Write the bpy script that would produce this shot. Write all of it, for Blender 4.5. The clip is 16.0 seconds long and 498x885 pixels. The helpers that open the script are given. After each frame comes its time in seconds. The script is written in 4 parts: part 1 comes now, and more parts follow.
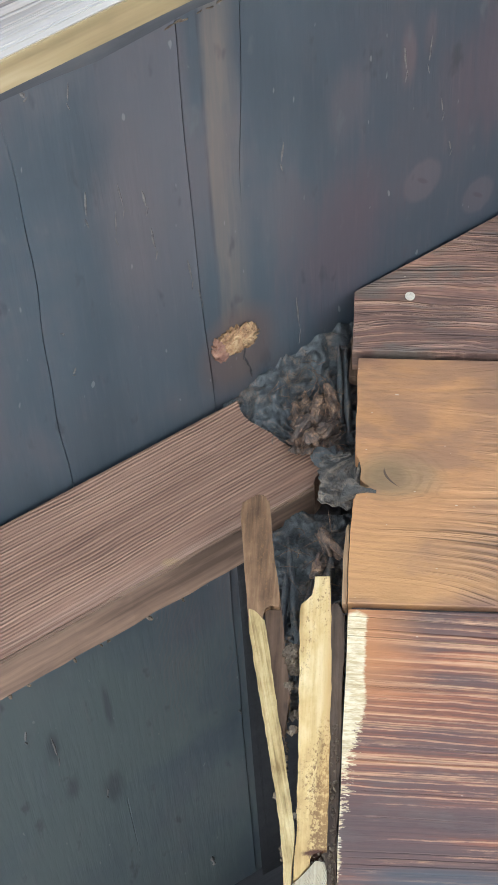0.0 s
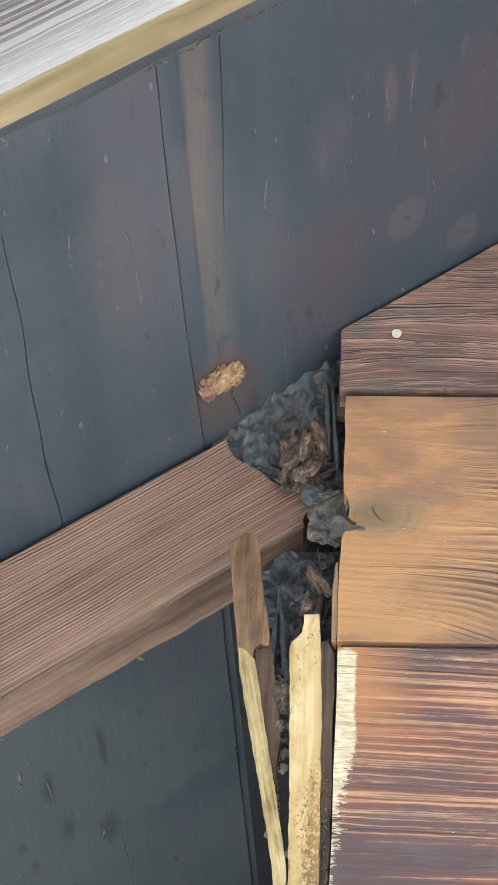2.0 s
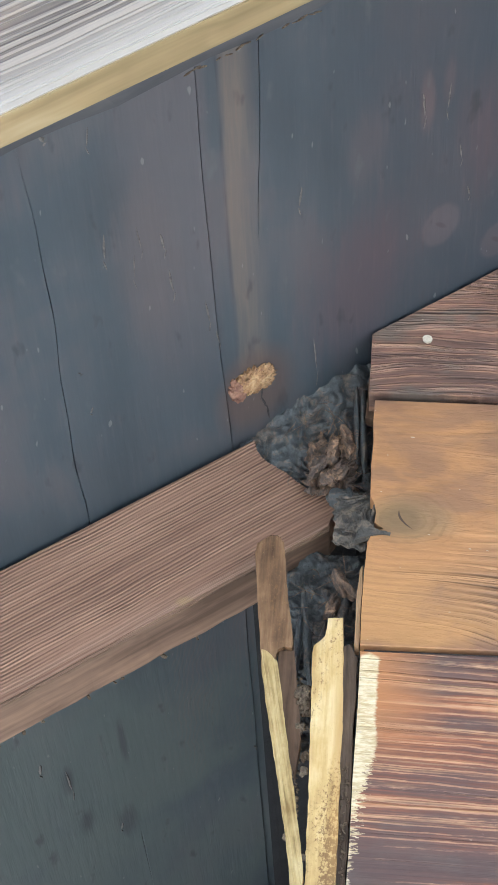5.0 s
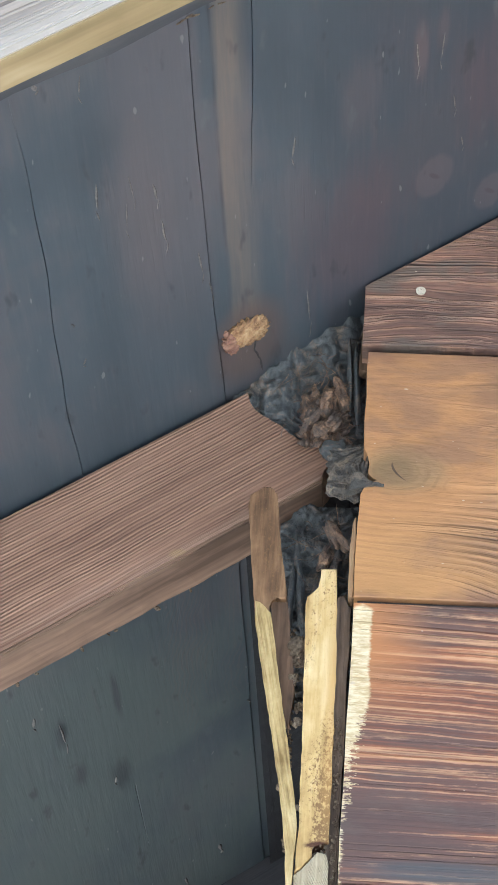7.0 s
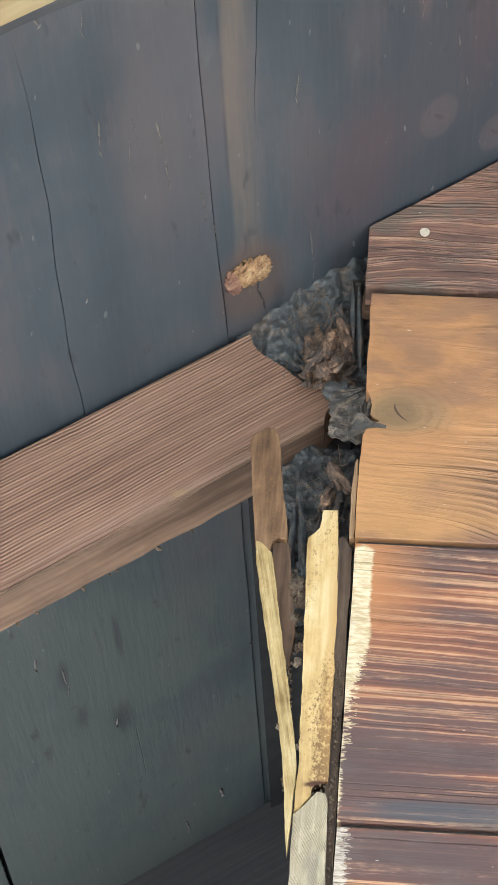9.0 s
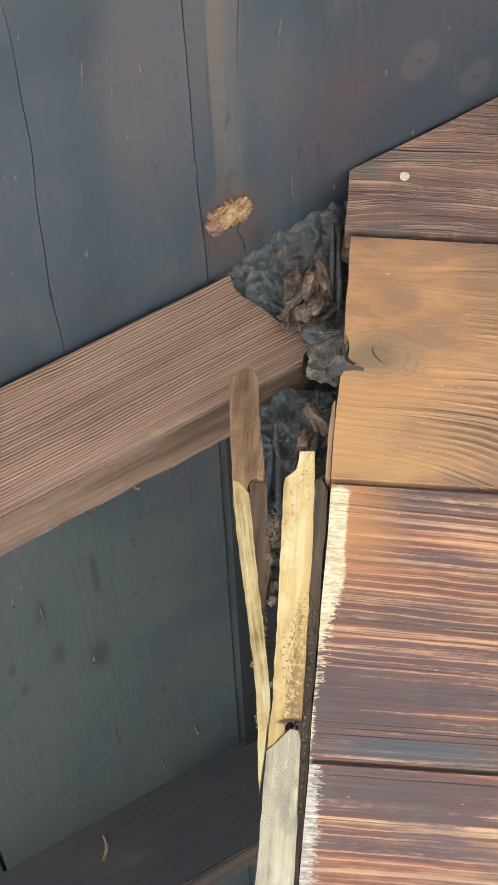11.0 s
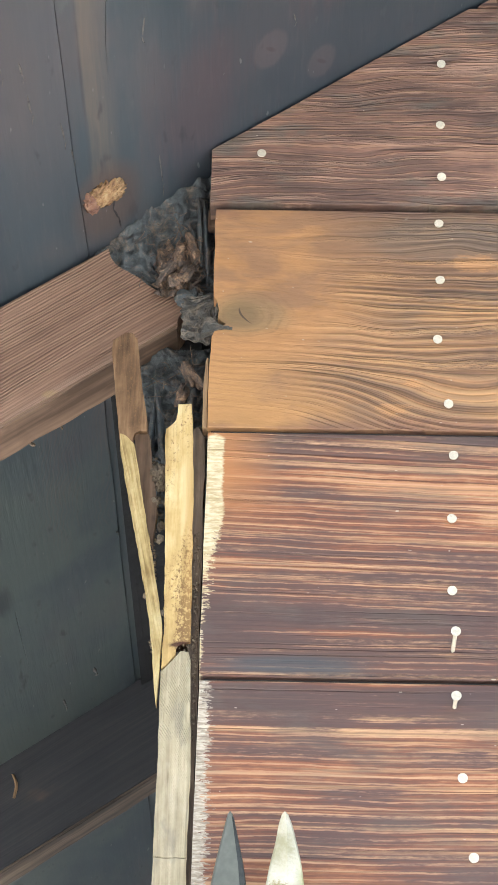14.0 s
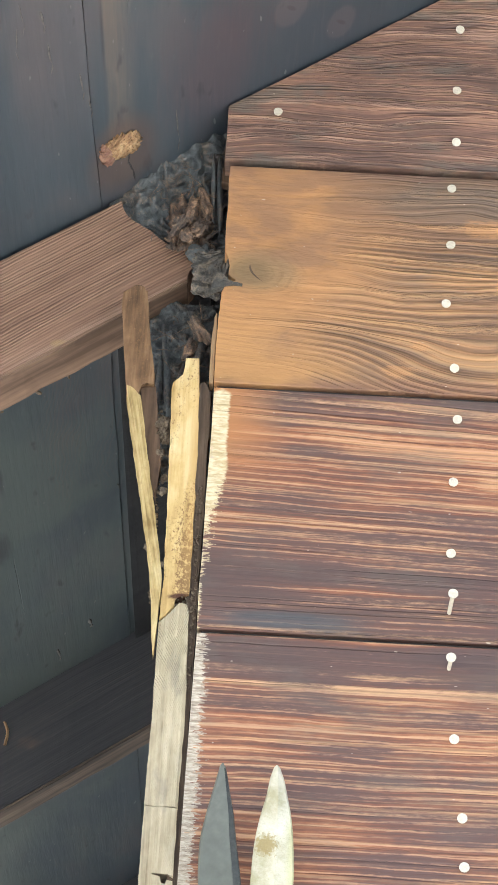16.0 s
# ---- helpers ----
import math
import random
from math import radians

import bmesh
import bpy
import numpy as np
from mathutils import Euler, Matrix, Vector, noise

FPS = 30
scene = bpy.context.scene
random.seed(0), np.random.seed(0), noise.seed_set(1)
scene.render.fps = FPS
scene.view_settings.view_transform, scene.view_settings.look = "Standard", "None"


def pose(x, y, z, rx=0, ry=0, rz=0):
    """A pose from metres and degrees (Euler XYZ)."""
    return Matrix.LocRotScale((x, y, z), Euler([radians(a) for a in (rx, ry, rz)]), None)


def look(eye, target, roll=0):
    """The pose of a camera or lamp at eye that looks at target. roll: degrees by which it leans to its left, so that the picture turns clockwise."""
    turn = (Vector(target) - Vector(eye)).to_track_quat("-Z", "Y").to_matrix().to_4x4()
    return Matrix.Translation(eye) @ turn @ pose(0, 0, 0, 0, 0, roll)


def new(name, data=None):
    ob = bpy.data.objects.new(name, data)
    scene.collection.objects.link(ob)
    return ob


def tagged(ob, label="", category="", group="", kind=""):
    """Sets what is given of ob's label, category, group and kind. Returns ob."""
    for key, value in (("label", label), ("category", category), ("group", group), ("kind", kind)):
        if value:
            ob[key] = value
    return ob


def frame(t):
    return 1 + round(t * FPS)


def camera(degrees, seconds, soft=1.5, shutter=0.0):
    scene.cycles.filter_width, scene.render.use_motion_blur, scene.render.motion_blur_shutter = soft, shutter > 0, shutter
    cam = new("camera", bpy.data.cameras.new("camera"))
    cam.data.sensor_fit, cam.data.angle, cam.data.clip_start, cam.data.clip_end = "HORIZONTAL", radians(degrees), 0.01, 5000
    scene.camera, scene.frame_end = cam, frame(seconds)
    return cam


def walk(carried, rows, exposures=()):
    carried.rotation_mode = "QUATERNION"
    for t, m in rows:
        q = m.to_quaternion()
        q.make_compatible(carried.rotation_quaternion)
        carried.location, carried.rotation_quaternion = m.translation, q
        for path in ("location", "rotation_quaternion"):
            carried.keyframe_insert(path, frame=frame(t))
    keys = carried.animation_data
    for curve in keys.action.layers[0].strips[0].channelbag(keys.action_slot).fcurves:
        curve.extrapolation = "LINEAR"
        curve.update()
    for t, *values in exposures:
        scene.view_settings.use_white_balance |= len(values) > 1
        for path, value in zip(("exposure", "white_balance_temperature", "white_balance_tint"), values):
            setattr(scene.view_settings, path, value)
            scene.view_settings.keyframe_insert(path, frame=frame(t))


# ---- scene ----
# An eave corner of a small timber building, looked up at from below.
cam = camera(11.988, 16.0, soft=1.5)
walk(cam, [
    (0, pose(0.0208, -1.1127, 1.8031, 121.901, -3.093, 2.067)),
    (0.5, pose(0.0227, -1.1173, 1.8071, 122.189, -2.771, 2.437)),
    (1, pose(0.0296, -1.1155, 1.8035, 122.446, -2.594, 2.379)),
    (1.5, pose(0.0301, -1.1192, 1.8043, 122.447, -2.463, 2.235)),
    (2, pose(0.0297, -1.1156, 1.8034, 122.746, -2.543, 2.529)),
    (2.5, pose(0.0278, -1.1180, 1.8094, 123.204, -2.600, 2.821)),
    (3, pose(0.0303, -1.1148, 1.8131, 123.638, -2.831, 3.170)),
    (3.2, pose(0.0268, -1.1153, 1.8127, 123.728, -2.823, 3.124)),
    (5.3, pose(0.0286, -1.1238, 1.8066, 122.378, -4.219, 2.211)),
    (5.5, pose(0.0270, -1.1209, 1.8059, 122.417, -3.991, 2.197)),
    (6, pose(0.0299, -1.1196, 1.8062, 122.159, -3.929, 2.074)),
    (6.5, pose(0.0278, -1.1214, 1.8057, 121.900, -3.802, 2.032)),
    (7, pose(0.0284, -1.1196, 1.8044, 121.518, -4.011, 2.132)),
    (7.5, pose(0.0335, -1.1112, 1.7984, 121.043, -4.108, 2.105)),
    (8, pose(0.0339, -1.1156, 1.7974, 120.614, -4.137, 2.106)),
    (8.5, pose(0.0324, -1.1143, 1.7981, 120.439, -4.146, 2.121)),
    (8.7, pose(0.0305, -1.1133, 1.7986, 120.472, -4.277, 2.133)),
    (10.8, pose(0.0304, -1.1198, 1.8035, 119.227, -4.819, 1.492)),
    (11, pose(0.0323, -1.1224, 1.7937, 119.064, -4.731, 1.308)),
    (11.5, pose(0.0363, -1.1543, 1.7821, 117.119, -4.125, 1.155)),
    (12, pose(0.0417, -1.1878, 1.7714, 116.869, -3.058, 1.001)),
    (12.5, pose(0.0487, -1.2119, 1.7537, 117.384, -2.540, 0.621)),
    (13, pose(0.0485, -1.2351, 1.7354, 117.172, -2.211, -0.055)),
    (13.5, pose(0.0384, -1.2421, 1.7218, 117.512, -1.673, 0.144)),
    (14, pose(0.0397, -1.2483, 1.7152, 118.307, -1.079, 0.044)),
    (14.5, pose(0.0349, -1.2551, 1.7123, 118.981, -1.181, -0.530)),
    (15, pose(0.0377, -1.2543, 1.7077, 119.419, -1.931, -0.798)),
    (15.5, pose(0.0382, -1.2535, 1.7077, 118.500, -2.695, -0.983)),
    (16, pose(0.0349, -1.2536, 1.7074, 117.458, -3.009, -1.073)),
], exposures=[(0, 1.84, 5490, 6), (3, 1.84, 5660, 6), (6.5, 1.81, 5540, 6), (8.7, 1.86, 5900, 6), (11.5, 1.87, 5990, 6), (16, 1.87, 6060, 6)])

# ---- daylight: the gable is in shade, the yard before it in sun ----
SUN_EL, SUN_AZ = radians(50), radians(284)
world = bpy.data.worlds.new("sky")
scene.world = world
world.use_nodes = True
wn = world.node_tree.nodes
sky = wn.new("ShaderNodeTexSky")
sky.sky_type, sky.sun_disc = "NISHITA", False
sky.sun_elevation, sky.sun_rotation = SUN_EL, SUN_AZ
sky.dust_density, sky.ozone_density = 5.0, 0.6
world.node_tree.links.new(sky.outputs[0], wn["Background"].inputs[0])
wn["Background"].inputs[1].default_value = 0.15
sun = new("sun", bpy.data.lights.new("sun", "SUN"))
sun.data.energy, sun.data.angle, sun.data.color = 5.0, radians(0.6), (1.0, 0.96, 0.9)
way = Vector((math.sin(SUN_AZ) * math.cos(SUN_EL), math.cos(SUN_AZ) * math.cos(SUN_EL), math.sin(SUN_EL)))
sun.matrix_world = look(way * 20, (0, 0, 0))

# ---- plan ----
PITCH = 0.6103
TP, CP, SP = math.tan(PITCH), math.cos(PITCH), math.sin(PITCH)
EAVE = 2.6            # height of the roof boards' underside above the wall corner
RIDGE_X = 1.8
Z1, Z2, Z3 = 2.556, 2.396, 2.2353


def roof_z(x):
    return EAVE + TP * x


# ---- materials ----
class Nodes:
    """A few short words for building a node material."""

    def __init__(self, name):
        self.mat = bpy.data.materials.new(name)
        self.mat.use_nodes = True
        self.n, self.l = self.mat.node_tree.nodes, self.mat.node_tree.links
        self.bsdf = self.n["Principled BSDF"]
        sep = self.n.new("ShaderNodeSeparateXYZ")
        self.l.new(self.n.new("ShaderNodeTexCoord").outputs["Object"], sep.inputs[0])
        self.x, self.y, self.z = sep.outputs

    def put(self, sock, val):
        if isinstance(val, bpy.types.NodeSocket):
            self.l.new(val, sock)
        elif isinstance(val, tuple) and len(val) == 3 and len(sock.default_value) == 4:
            sock.default_value = (*val, 1)
        else:
            sock.default_value = val

    def m(self, op, a, b=0.0, c=0.0, clamp=False):
        node = self.n.new("ShaderNodeMath")
        node.operation, node.use_clamp = op, clamp
        for s, v in zip(node.inputs, (a, b, c)):
            self.put(s, v)
        return node.outputs[0]

    def add(self, a, *rest):
        for b in rest:
            a = self.m("ADD", a, b)
        return a

    def sub(self, a, b):
        return self.m("SUBTRACT", a, b)

    def mul(self, a, *rest):
        for b in rest:
            a = self.m("MULTIPLY", a, b)
        return a

    def step(self, val, low, high):
        """0 below low, 1 above high, smooth between (low may exceed high)."""
        node = self.n.new("ShaderNodeMapRange")
        node.interpolation_type = "SMOOTHSTEP" if low < high else "LINEAR"
        for s, v in zip(node.inputs[:3], (val, low, high)):
            self.put(s, v)
        return node.outputs[0]

    def vec(self, a, b, c):
        node = self.n.new("ShaderNodeCombineXYZ")
        for s, v in zip(node.inputs, (a, b, c)):
            self.put(s, v)
        return node.outputs[0]

    def noise(self, vec, scale=1.0, detail=3.0, rough=0.55, dist=0.0):
        node = self.n.new("ShaderNodeTexNoise")
        self.l.new(vec, node.inputs["Vector"])
        node.inputs["Scale"].default_value = scale
        node.inputs["Detail"].default_value = detail
        node.inputs["Roughness"].default_value = rough
        node.inputs["Distortion"].default_value = dist
        return node.outputs[0]

    def lines(self, u, psi, pitch, along, seed, low, high, detail=2.0):
        """Long thin grain lines that run along u."""
        v = self.vec(self.mul(u, along), self.mul(self.y, 50.0), self.mul(self.add(psi, seed), pitch))
        return self.step(self.noise(v, 1.0, detail, 0.55), low, high)

    def ramp(self, fac, stops):
        node = self.n.new("ShaderNodeValToRGB")
        self.l.new(fac, node.inputs[0])
        el = node.color_ramp.elements
        while len(el) < len(stops):
            el.new(0.5)
        for e, (p, col) in zip(el, stops):
            e.position, e.color = p, (*col, 1)
        return node.outputs[0]

    def mix(self, fac, a, b):
        node = self.n.new("ShaderNodeMix")
        node.data_type = "RGBA"
        self.put(node.inputs["Factor"], fac)
        self.put(node.inputs[6], a)
        self.put(node.inputs[7], b)
        return node.outputs[2]

    def spot(self, u, v, u0, v0, ru, rv):
        """1 in the middle of an ellipse, 0 outside it."""
        a = self.m("POWER", self.m("DIVIDE", self.m("ABSOLUTE", self.sub(u, u0)), ru), 2.0)
        b = self.m("POWER", self.m("DIVIDE", self.m("ABSOLUTE", self.sub(v, v0)), rv), 2.0)
        return self.m("SUBTRACT", 1.0, self.m("SQRT", self.add(a, b)), clamp=True)

    def done(self, colour, rough=0.7, height=None, depth=0.001, spec=0.3, metal=0.0):
        self.put(self.bsdf.inputs["Base Color"], colour)
        self.put(self.bsdf.inputs["Roughness"], rough)
        self.bsdf.inputs["Specular IOR Level"].default_value = spec
        self.bsdf.inputs["Metallic"].default_value = metal
        if height is not None:
            b = self.n.new("ShaderNodeBump")
            b.inputs["Strength"].default_value = 1.0
            b.inputs["Distance"].default_value = depth
            self.l.new(height, b.inputs["Height"])
            self.l.new(b.outputs[0], self.bsdf.inputs["Normal"])
        return self.mat


def flow(g, u, w, knots, amp, seed):
    """The across-grain coordinate w, bent round knots (u, w, radius, strength) and gently waved."""
    psi = w
    for uk, wk, r, s in knots:
        du, dw = g.m("DIVIDE", g.sub(u, uk), r * 3.2), g.m("DIVIDE", g.sub(w, wk), r)
        fall = g.m("DIVIDE", s, g.add(1.0, g.mul(du, du), g.mul(dw, dw)))
        psi = g.sub(psi, g.mul(g.sub(w, wk), fall))
    wave = g.noise(g.vec(g.mul(u, 7.0), seed, g.mul(w, 14.0)), 1.0, 2.0)
    return g.add(psi, g.mul(g.sub(wave, 0.5), amp))


def clad_wood(name, stops, seed, knots=(), amp=0.012, worn=None, raw=None, pitch=170.0, blue=False, along=1.6, fan=0.0, pale=(0.6, (0.5, 0.3, 0.2)), dark=(0.6, (0.05, 0.03, 0.03)), zones=(), cover=0.0, calm=0.0, grey=0.35, tilt=0.0, bright=0.0, gain=0.52):
    """Weathered cladding, grain along x. worn: (from x, to x, colour) a rubbed end; raw: widths of an unstained strip at the end,
    below and above; fan: how far the lower grain sweeps down; pale, dark: strength and colour of the thin grain lines;
    zones: (height, half width, gain) bands in which the stain has worn lighter or stayed darker."""
    g = Nodes(name)
    u, w = g.x, g.z
    psi = flow(g, u, w, knots, amp, seed)
    if tilt:
        psi = g.add(psi, g.mul(u, g.step(w, 2.235, 2.33), tilt))
    if fan:
        a = g.mul(g.step(u, 0.02, 0.15), 0.1)
        b = g.mul(g.step(g.sub(2.474, w), 0.0, 0.085), 0.062)
        psi = g.add(psi, g.mul(a, b, fan))
    broad = g.noise(g.vec(g.mul(u, along * 2.0), g.mul(g.y, 60.0), g.mul(g.add(psi, seed + 1.3), pitch * 0.45)), 1.0, 3.0, 0.6)
    fine = g.noise(g.vec(g.mul(u, 9.0), g.mul(g.y, 200.0), g.mul(g.add(psi, seed), pitch * 3.6)), 1.0, 3.0, 0.65)
    patch = g.noise(g.vec(g.mul(u, 7.0), seed, g.mul(w, 26.0)), 1.0, 4.0, 0.6, 0.3)
    grit = g.noise(g.vec(g.mul(u, 130.0), seed, g.mul(w, 600.0)), 1.0, 3.0, 0.7)
    fac = g.add(g.mul(g.sub(broad, 0.5), 1.1 + 0.3 * calm), g.mul(g.sub(fine, 0.5), 0.7 - 0.25 * calm), g.mul(g.sub(patch, 0.5), 1.15), g.mul(g.sub(grit, 0.5), 0.35), 0.5)
    for z0, half, shift in zones:
        fac = g.add(fac, g.mul(g.step(g.m("ABSOLUTE", g.sub(w, z0)), half, half * 0.3), shift))
    col = g.ramp(fac, stops)
    light = g.mul(g.lines(u, psi, pitch, along, seed + 5.0, 0.54, 0.6), g.step(g.add(fac, g.mul(grit, 0.4)), 0.42, 0.9))
    groove = g.mul(g.lines(u, psi, pitch * 1.15, along, seed + 9.0, 0.56, 0.66), g.step(g.add(patch, g.mul(grit, 0.3), cover), 0.5, 0.75))
    groove = g.mul(groove, 1.0 - 0.3 * calm)
    col = g.mix(g.mul(groove, dark[0]), col, dark[1])
    col = g.mix(g.mul(light, pale[0]), col, pale[1])
    if bright:
        thin = g.mul(g.lines(u, g.add(psi, g.mul(g.sub(patch, 0.5), 0.004)), bright, 1.3, seed + 15.0, 0.545, 0.59), g.step(g.noise(g.vec(g.mul(u, 11.0), seed, g.mul(w, 160.0)), 1.0, 3.0, 0.65), 0.36, 0.6), g.add(0.12, g.mul(g.step(fac, 0.3, 0.6), 0.88)))
        col = g.mix(g.mul(thin, gain), col, (0.6, 0.36, 0.175))
        light = g.add(light, g.mul(thin, 0.7))
        sway = g.noise(g.vec(g.mul(u, 14.0), seed + 3.0, g.mul(w, 45.0)), 1.0, 4.0, 0.6)
        year = g.m("SINE", g.add(g.mul(psi, 2 * math.pi / 0.0046), g.mul(sway, 8.0)))
        shown = g.mul(g.step(g.noise(g.vec(g.mul(u, 8.0), seed + 8.0, g.mul(w, 70.0)), 1.0, 3.0, 0.6), 0.33, 0.46), g.add(0.04, g.mul(g.step(fac, 0.28, 0.52), 0.96)))
        late = g.mul(g.step(g.add(year, g.mul(g.sub(grit, 0.5), 0.5)), 0.66, 0.95), shown)
        early = g.mul(g.step(g.add(year, g.mul(g.sub(grit, 0.5), 0.5)), -0.45, -0.9), shown)
        col = g.mix(g.mul(late, gain), col, (0.58, 0.335, 0.185))
        col = g.mix(g.mul(early, 0.3 + 0.12 * calm), col, (0.085, 0.045, 0.036))
        light = g.add(light, g.mul(late, 0.8))
    relief = g.add(g.mul(broad, 0.5 - 0.2 * calm), g.mul(fine, 0.3 - 0.22 * calm), g.mul(light, 0.45 - 0.4 * calm), g.mul(groove, -0.5), g.mul(grit, 0.15 - 0.1 * calm))
    lichen = g.noise(g.vec(g.mul(u, 16.0), seed + 7.0, g.mul(w, 42.0)), 1.0, 4.0, 0.6, 0.3)
    col = g.mix(g.mul(g.step(g.add(lichen, g.mul(g.sub(grit, 0.5), 0.2)), 0.5, 0.68), grey), col, (0.115, 0.098, 0.078))
    if fan:
        swirl = g.m("SINE", g.add(g.mul(psi, 2 * math.pi / 0.0036), g.mul(broad, 3.0)))
        show = g.mul(g.step(g.add(patch, g.mul(grit, 0.2)), 0.36, 0.62), g.step(g.add(u, g.mul(g.sub(patch, 0.5), 0.06), g.mul(g.step(w, 2.45, 2.42), 0.03)), 0.05, 0.1))
        arcs = g.mul(g.step(swirl, 0.1, 0.9), show)
        col = g.mix(g.mul(arcs, 0.38), col, (0.13, 0.08, 0.05))
        crest = g.mul(g.step(swirl, -0.3, -0.95), show, g.step(w, 2.515, 2.49))
        col = g.mix(g.mul(crest, 0.4), col, (0.42, 0.26, 0.125))
        relief = g.add(relief, g.mul(crest, 0.3))
        worn_grey = g.step(g.add(g.spot(u, w, 0.15, 2.535, 0.11, 0.028), g.mul(g.sub(patch, 0.5), 1.3)), 0.15, 0.6)
        col = g.mix(g.mul(worn_grey, 0.55), col, (0.135, 0.105, 0.08))
        red = g.step(g.add(g.spot(u, w, 0.14, 2.398, 0.12, 0.012), g.mul(g.sub(broad, 0.5), 0.7)), 0.1, 0.6)
        col = g.mix(g.mul(red, 0.5), col, (0.2, 0.095, 0.06))
        relief = g.sub(relief, g.mul(arcs, 0.25))
    if worn:
        a, b, tan = worn
        edge = g.add(u, g.mul(g.sub(patch, 0.5), 0.16), g.mul(g.sub(broad, 0.5), 0.08), g.mul(g.sub(fine, 0.5), 0.03), g.mul(g.step(g.m("ABSOLUTE", g.sub(w, 2.43)), 0.03, 0.012), 0.03))
        k = g.mul(g.step(edge, b, a), 0.97)
        cloud = g.noise(g.vec(g.mul(u, 28.0), seed + 2.0, g.mul(w, 55.0)), 1.0, 5.0, 0.6, 0.6)
        tone = g.ramp(g.add(g.mul(patch, 0.3), g.mul(cloud, 0.4), g.mul(fine, 0.14), g.mul(grit, 0.16)), [(0.3, tuple(c * 0.6 for c in tan)), (0.52, tan), (0.75, tuple(min(1, c * 1.3) for c in tan))])
        tone = g.mix(g.mul(g.step(g.add(w, g.mul(g.sub(patch, 0.5), 0.05)), 2.458, 2.43), 0.45), tone, (0.45, 0.245, 0.088))
        loop = g.m("SINE", g.add(g.mul(psi, 2 * math.pi / 0.0042), g.mul(cloud, 4.0), g.mul(broad, 3.0)))
        tone = g.mix(g.mul(g.step(loop, 0.15, 0.95), g.step(g.add(patch, g.mul(g.sub(grit, 0.5), 0.3)), 0.4, 0.6), 0.34), tone, (0.24, 0.125, 0.055))
        moss = g.step(g.add(g.spot(u, w, 0.028, 2.48, 0.04, 0.026), g.mul(g.sub(patch, 0.5), 0.9), g.mul(g.sub(cloud, 0.5), 0.5)), 0.2, 0.7)
        tone = g.mix(g.mul(moss, 0.65), tone, (0.23, 0.165, 0.085))
        smear = g.noise(g.vec(g.mul(u, 15.0), seed + 6.0, g.mul(w, 38.0)), 1.0, 4.0, 0.6, 0.5)
        tone = g.mix(g.mul(g.step(g.add(smear, g.mul(g.sub(w, 2.46), 1.1), g.mul(u, 1.2)), 0.48, 0.68), 0.7), tone, (0.235, 0.13, 0.075))
        du, dw = g.mul(g.sub(u, 0.021), 0.62), g.sub(w, 2.4765)
        far = g.add(g.m("SQRT", g.add(g.mul(du, du), g.mul(dw, dw))), g.mul(g.sub(cloud, 0.5), 0.007), g.mul(g.sub(patch, 0.5), 0.006))
        hoop = g.mul(g.step(g.m("SINE", g.mul(far, 2 * math.pi / 0.0036)), 0.2, 0.95), g.step(far, 0.024, 0.012), g.step(g.add(fine, g.mul(g.sub(grit, 0.5), 0.5)), 0.34, 0.58))
        tone = g.mix(g.mul(hoop, 0.5), tone, (0.19, 0.105, 0.045))
        tone = g.mix(g.mul(g.step(far, 0.016, 0.008), 0.45), tone, (0.25, 0.165, 0.075))
        col = g.mix(k, col, tone)
        relief = g.add(g.mul(relief, g.sub(1.0, g.mul(k, 0.97))), g.mul(k, cloud, 0.25), g.mul(k, grit, 0.12))
        # Browner towards the board's top and bottom edges.
        edge_brown = g.step(g.add(g.m("ABSOLUTE", g.sub(w, 2.476)), g.mul(g.sub(lichen, 0.5), 0.03), g.mul(g.sub(broad, 0.5), 0.01)), 0.0725, 0.082)
        col = g.mix(g.mul(edge_brown, 0.6), col, (0.16, 0.085, 0.06))
        for u0, w0, ru, rw in ((0.112, 2.412, 0.022, 0.008), (0.165, 2.517, 0.03, 0.012), (0.125, 2.43, 0.012, 0.006)):
            scuff = g.mul(g.step(g.add(g.spot(u, w, u0, w0, ru, rw), g.mul(g.sub(grit, 0.5), 1.1)), 0.35, 0.75), 0.55)
            col = g.mix(scuff, col, (0.5, 0.25, 0.1))
    if blue:
        k = g.mul(g.spot(u, w, 0.05, 2.2445, 0.06, 0.0075), 1.2)
        col = g.mix(g.m("MINIMUM", k, 0.7), col, (0.06, 0.075, 0.08))
        glow = g.mul(g.step(g.add(u, g.mul(patch, 0.03)), 0.06, 0.025), g.step(w, 2.32, 2.37), 0.8)
        col = g.mix(glow, col, (0.46, 0.2, 0.07))
    for uk, wk, r, s in (knots[:1] if worn else ()):
        k = g.m("MINIMUM", g.mul(g.spot(u, w, uk, wk, r * 0.8, r * 0.62), 2.0), 1.0)
        bow = g.mul(g.m("POWER", g.m("ABSOLUTE", g.sub(w, wk + 0.001)), 2.0), 70.0)
        split = g.mul(g.spot(g.sub(g.add(u, g.mul(g.sub(w, wk), 0.55)), bow), w, uk + 0.001, wk, 0.0009, 0.0065), 2.5)
        col = g.mix(g.mul(k, g.add(0.5, g.mul(g.step(cloud, 0.35, 0.65), 0.35))), col, (0.17, 0.112, 0.055))
        ring = g.mul(g.step(g.m("SINE", g.mul(g.spot(u, w, uk, wk, r * 1.5, r * 1.05), 22.0)), 0.3, 0.9), g.step(g.spot(u, w, uk, wk, r * 1.5, r * 1.05), 0.02, 0.2), g.step(g.add(fine, g.mul(g.sub(patch, 0.5), 0.8)), 0.42, 0.62), 0.3)
        col = g.mix(ring, col, (0.2, 0.12, 0.06))
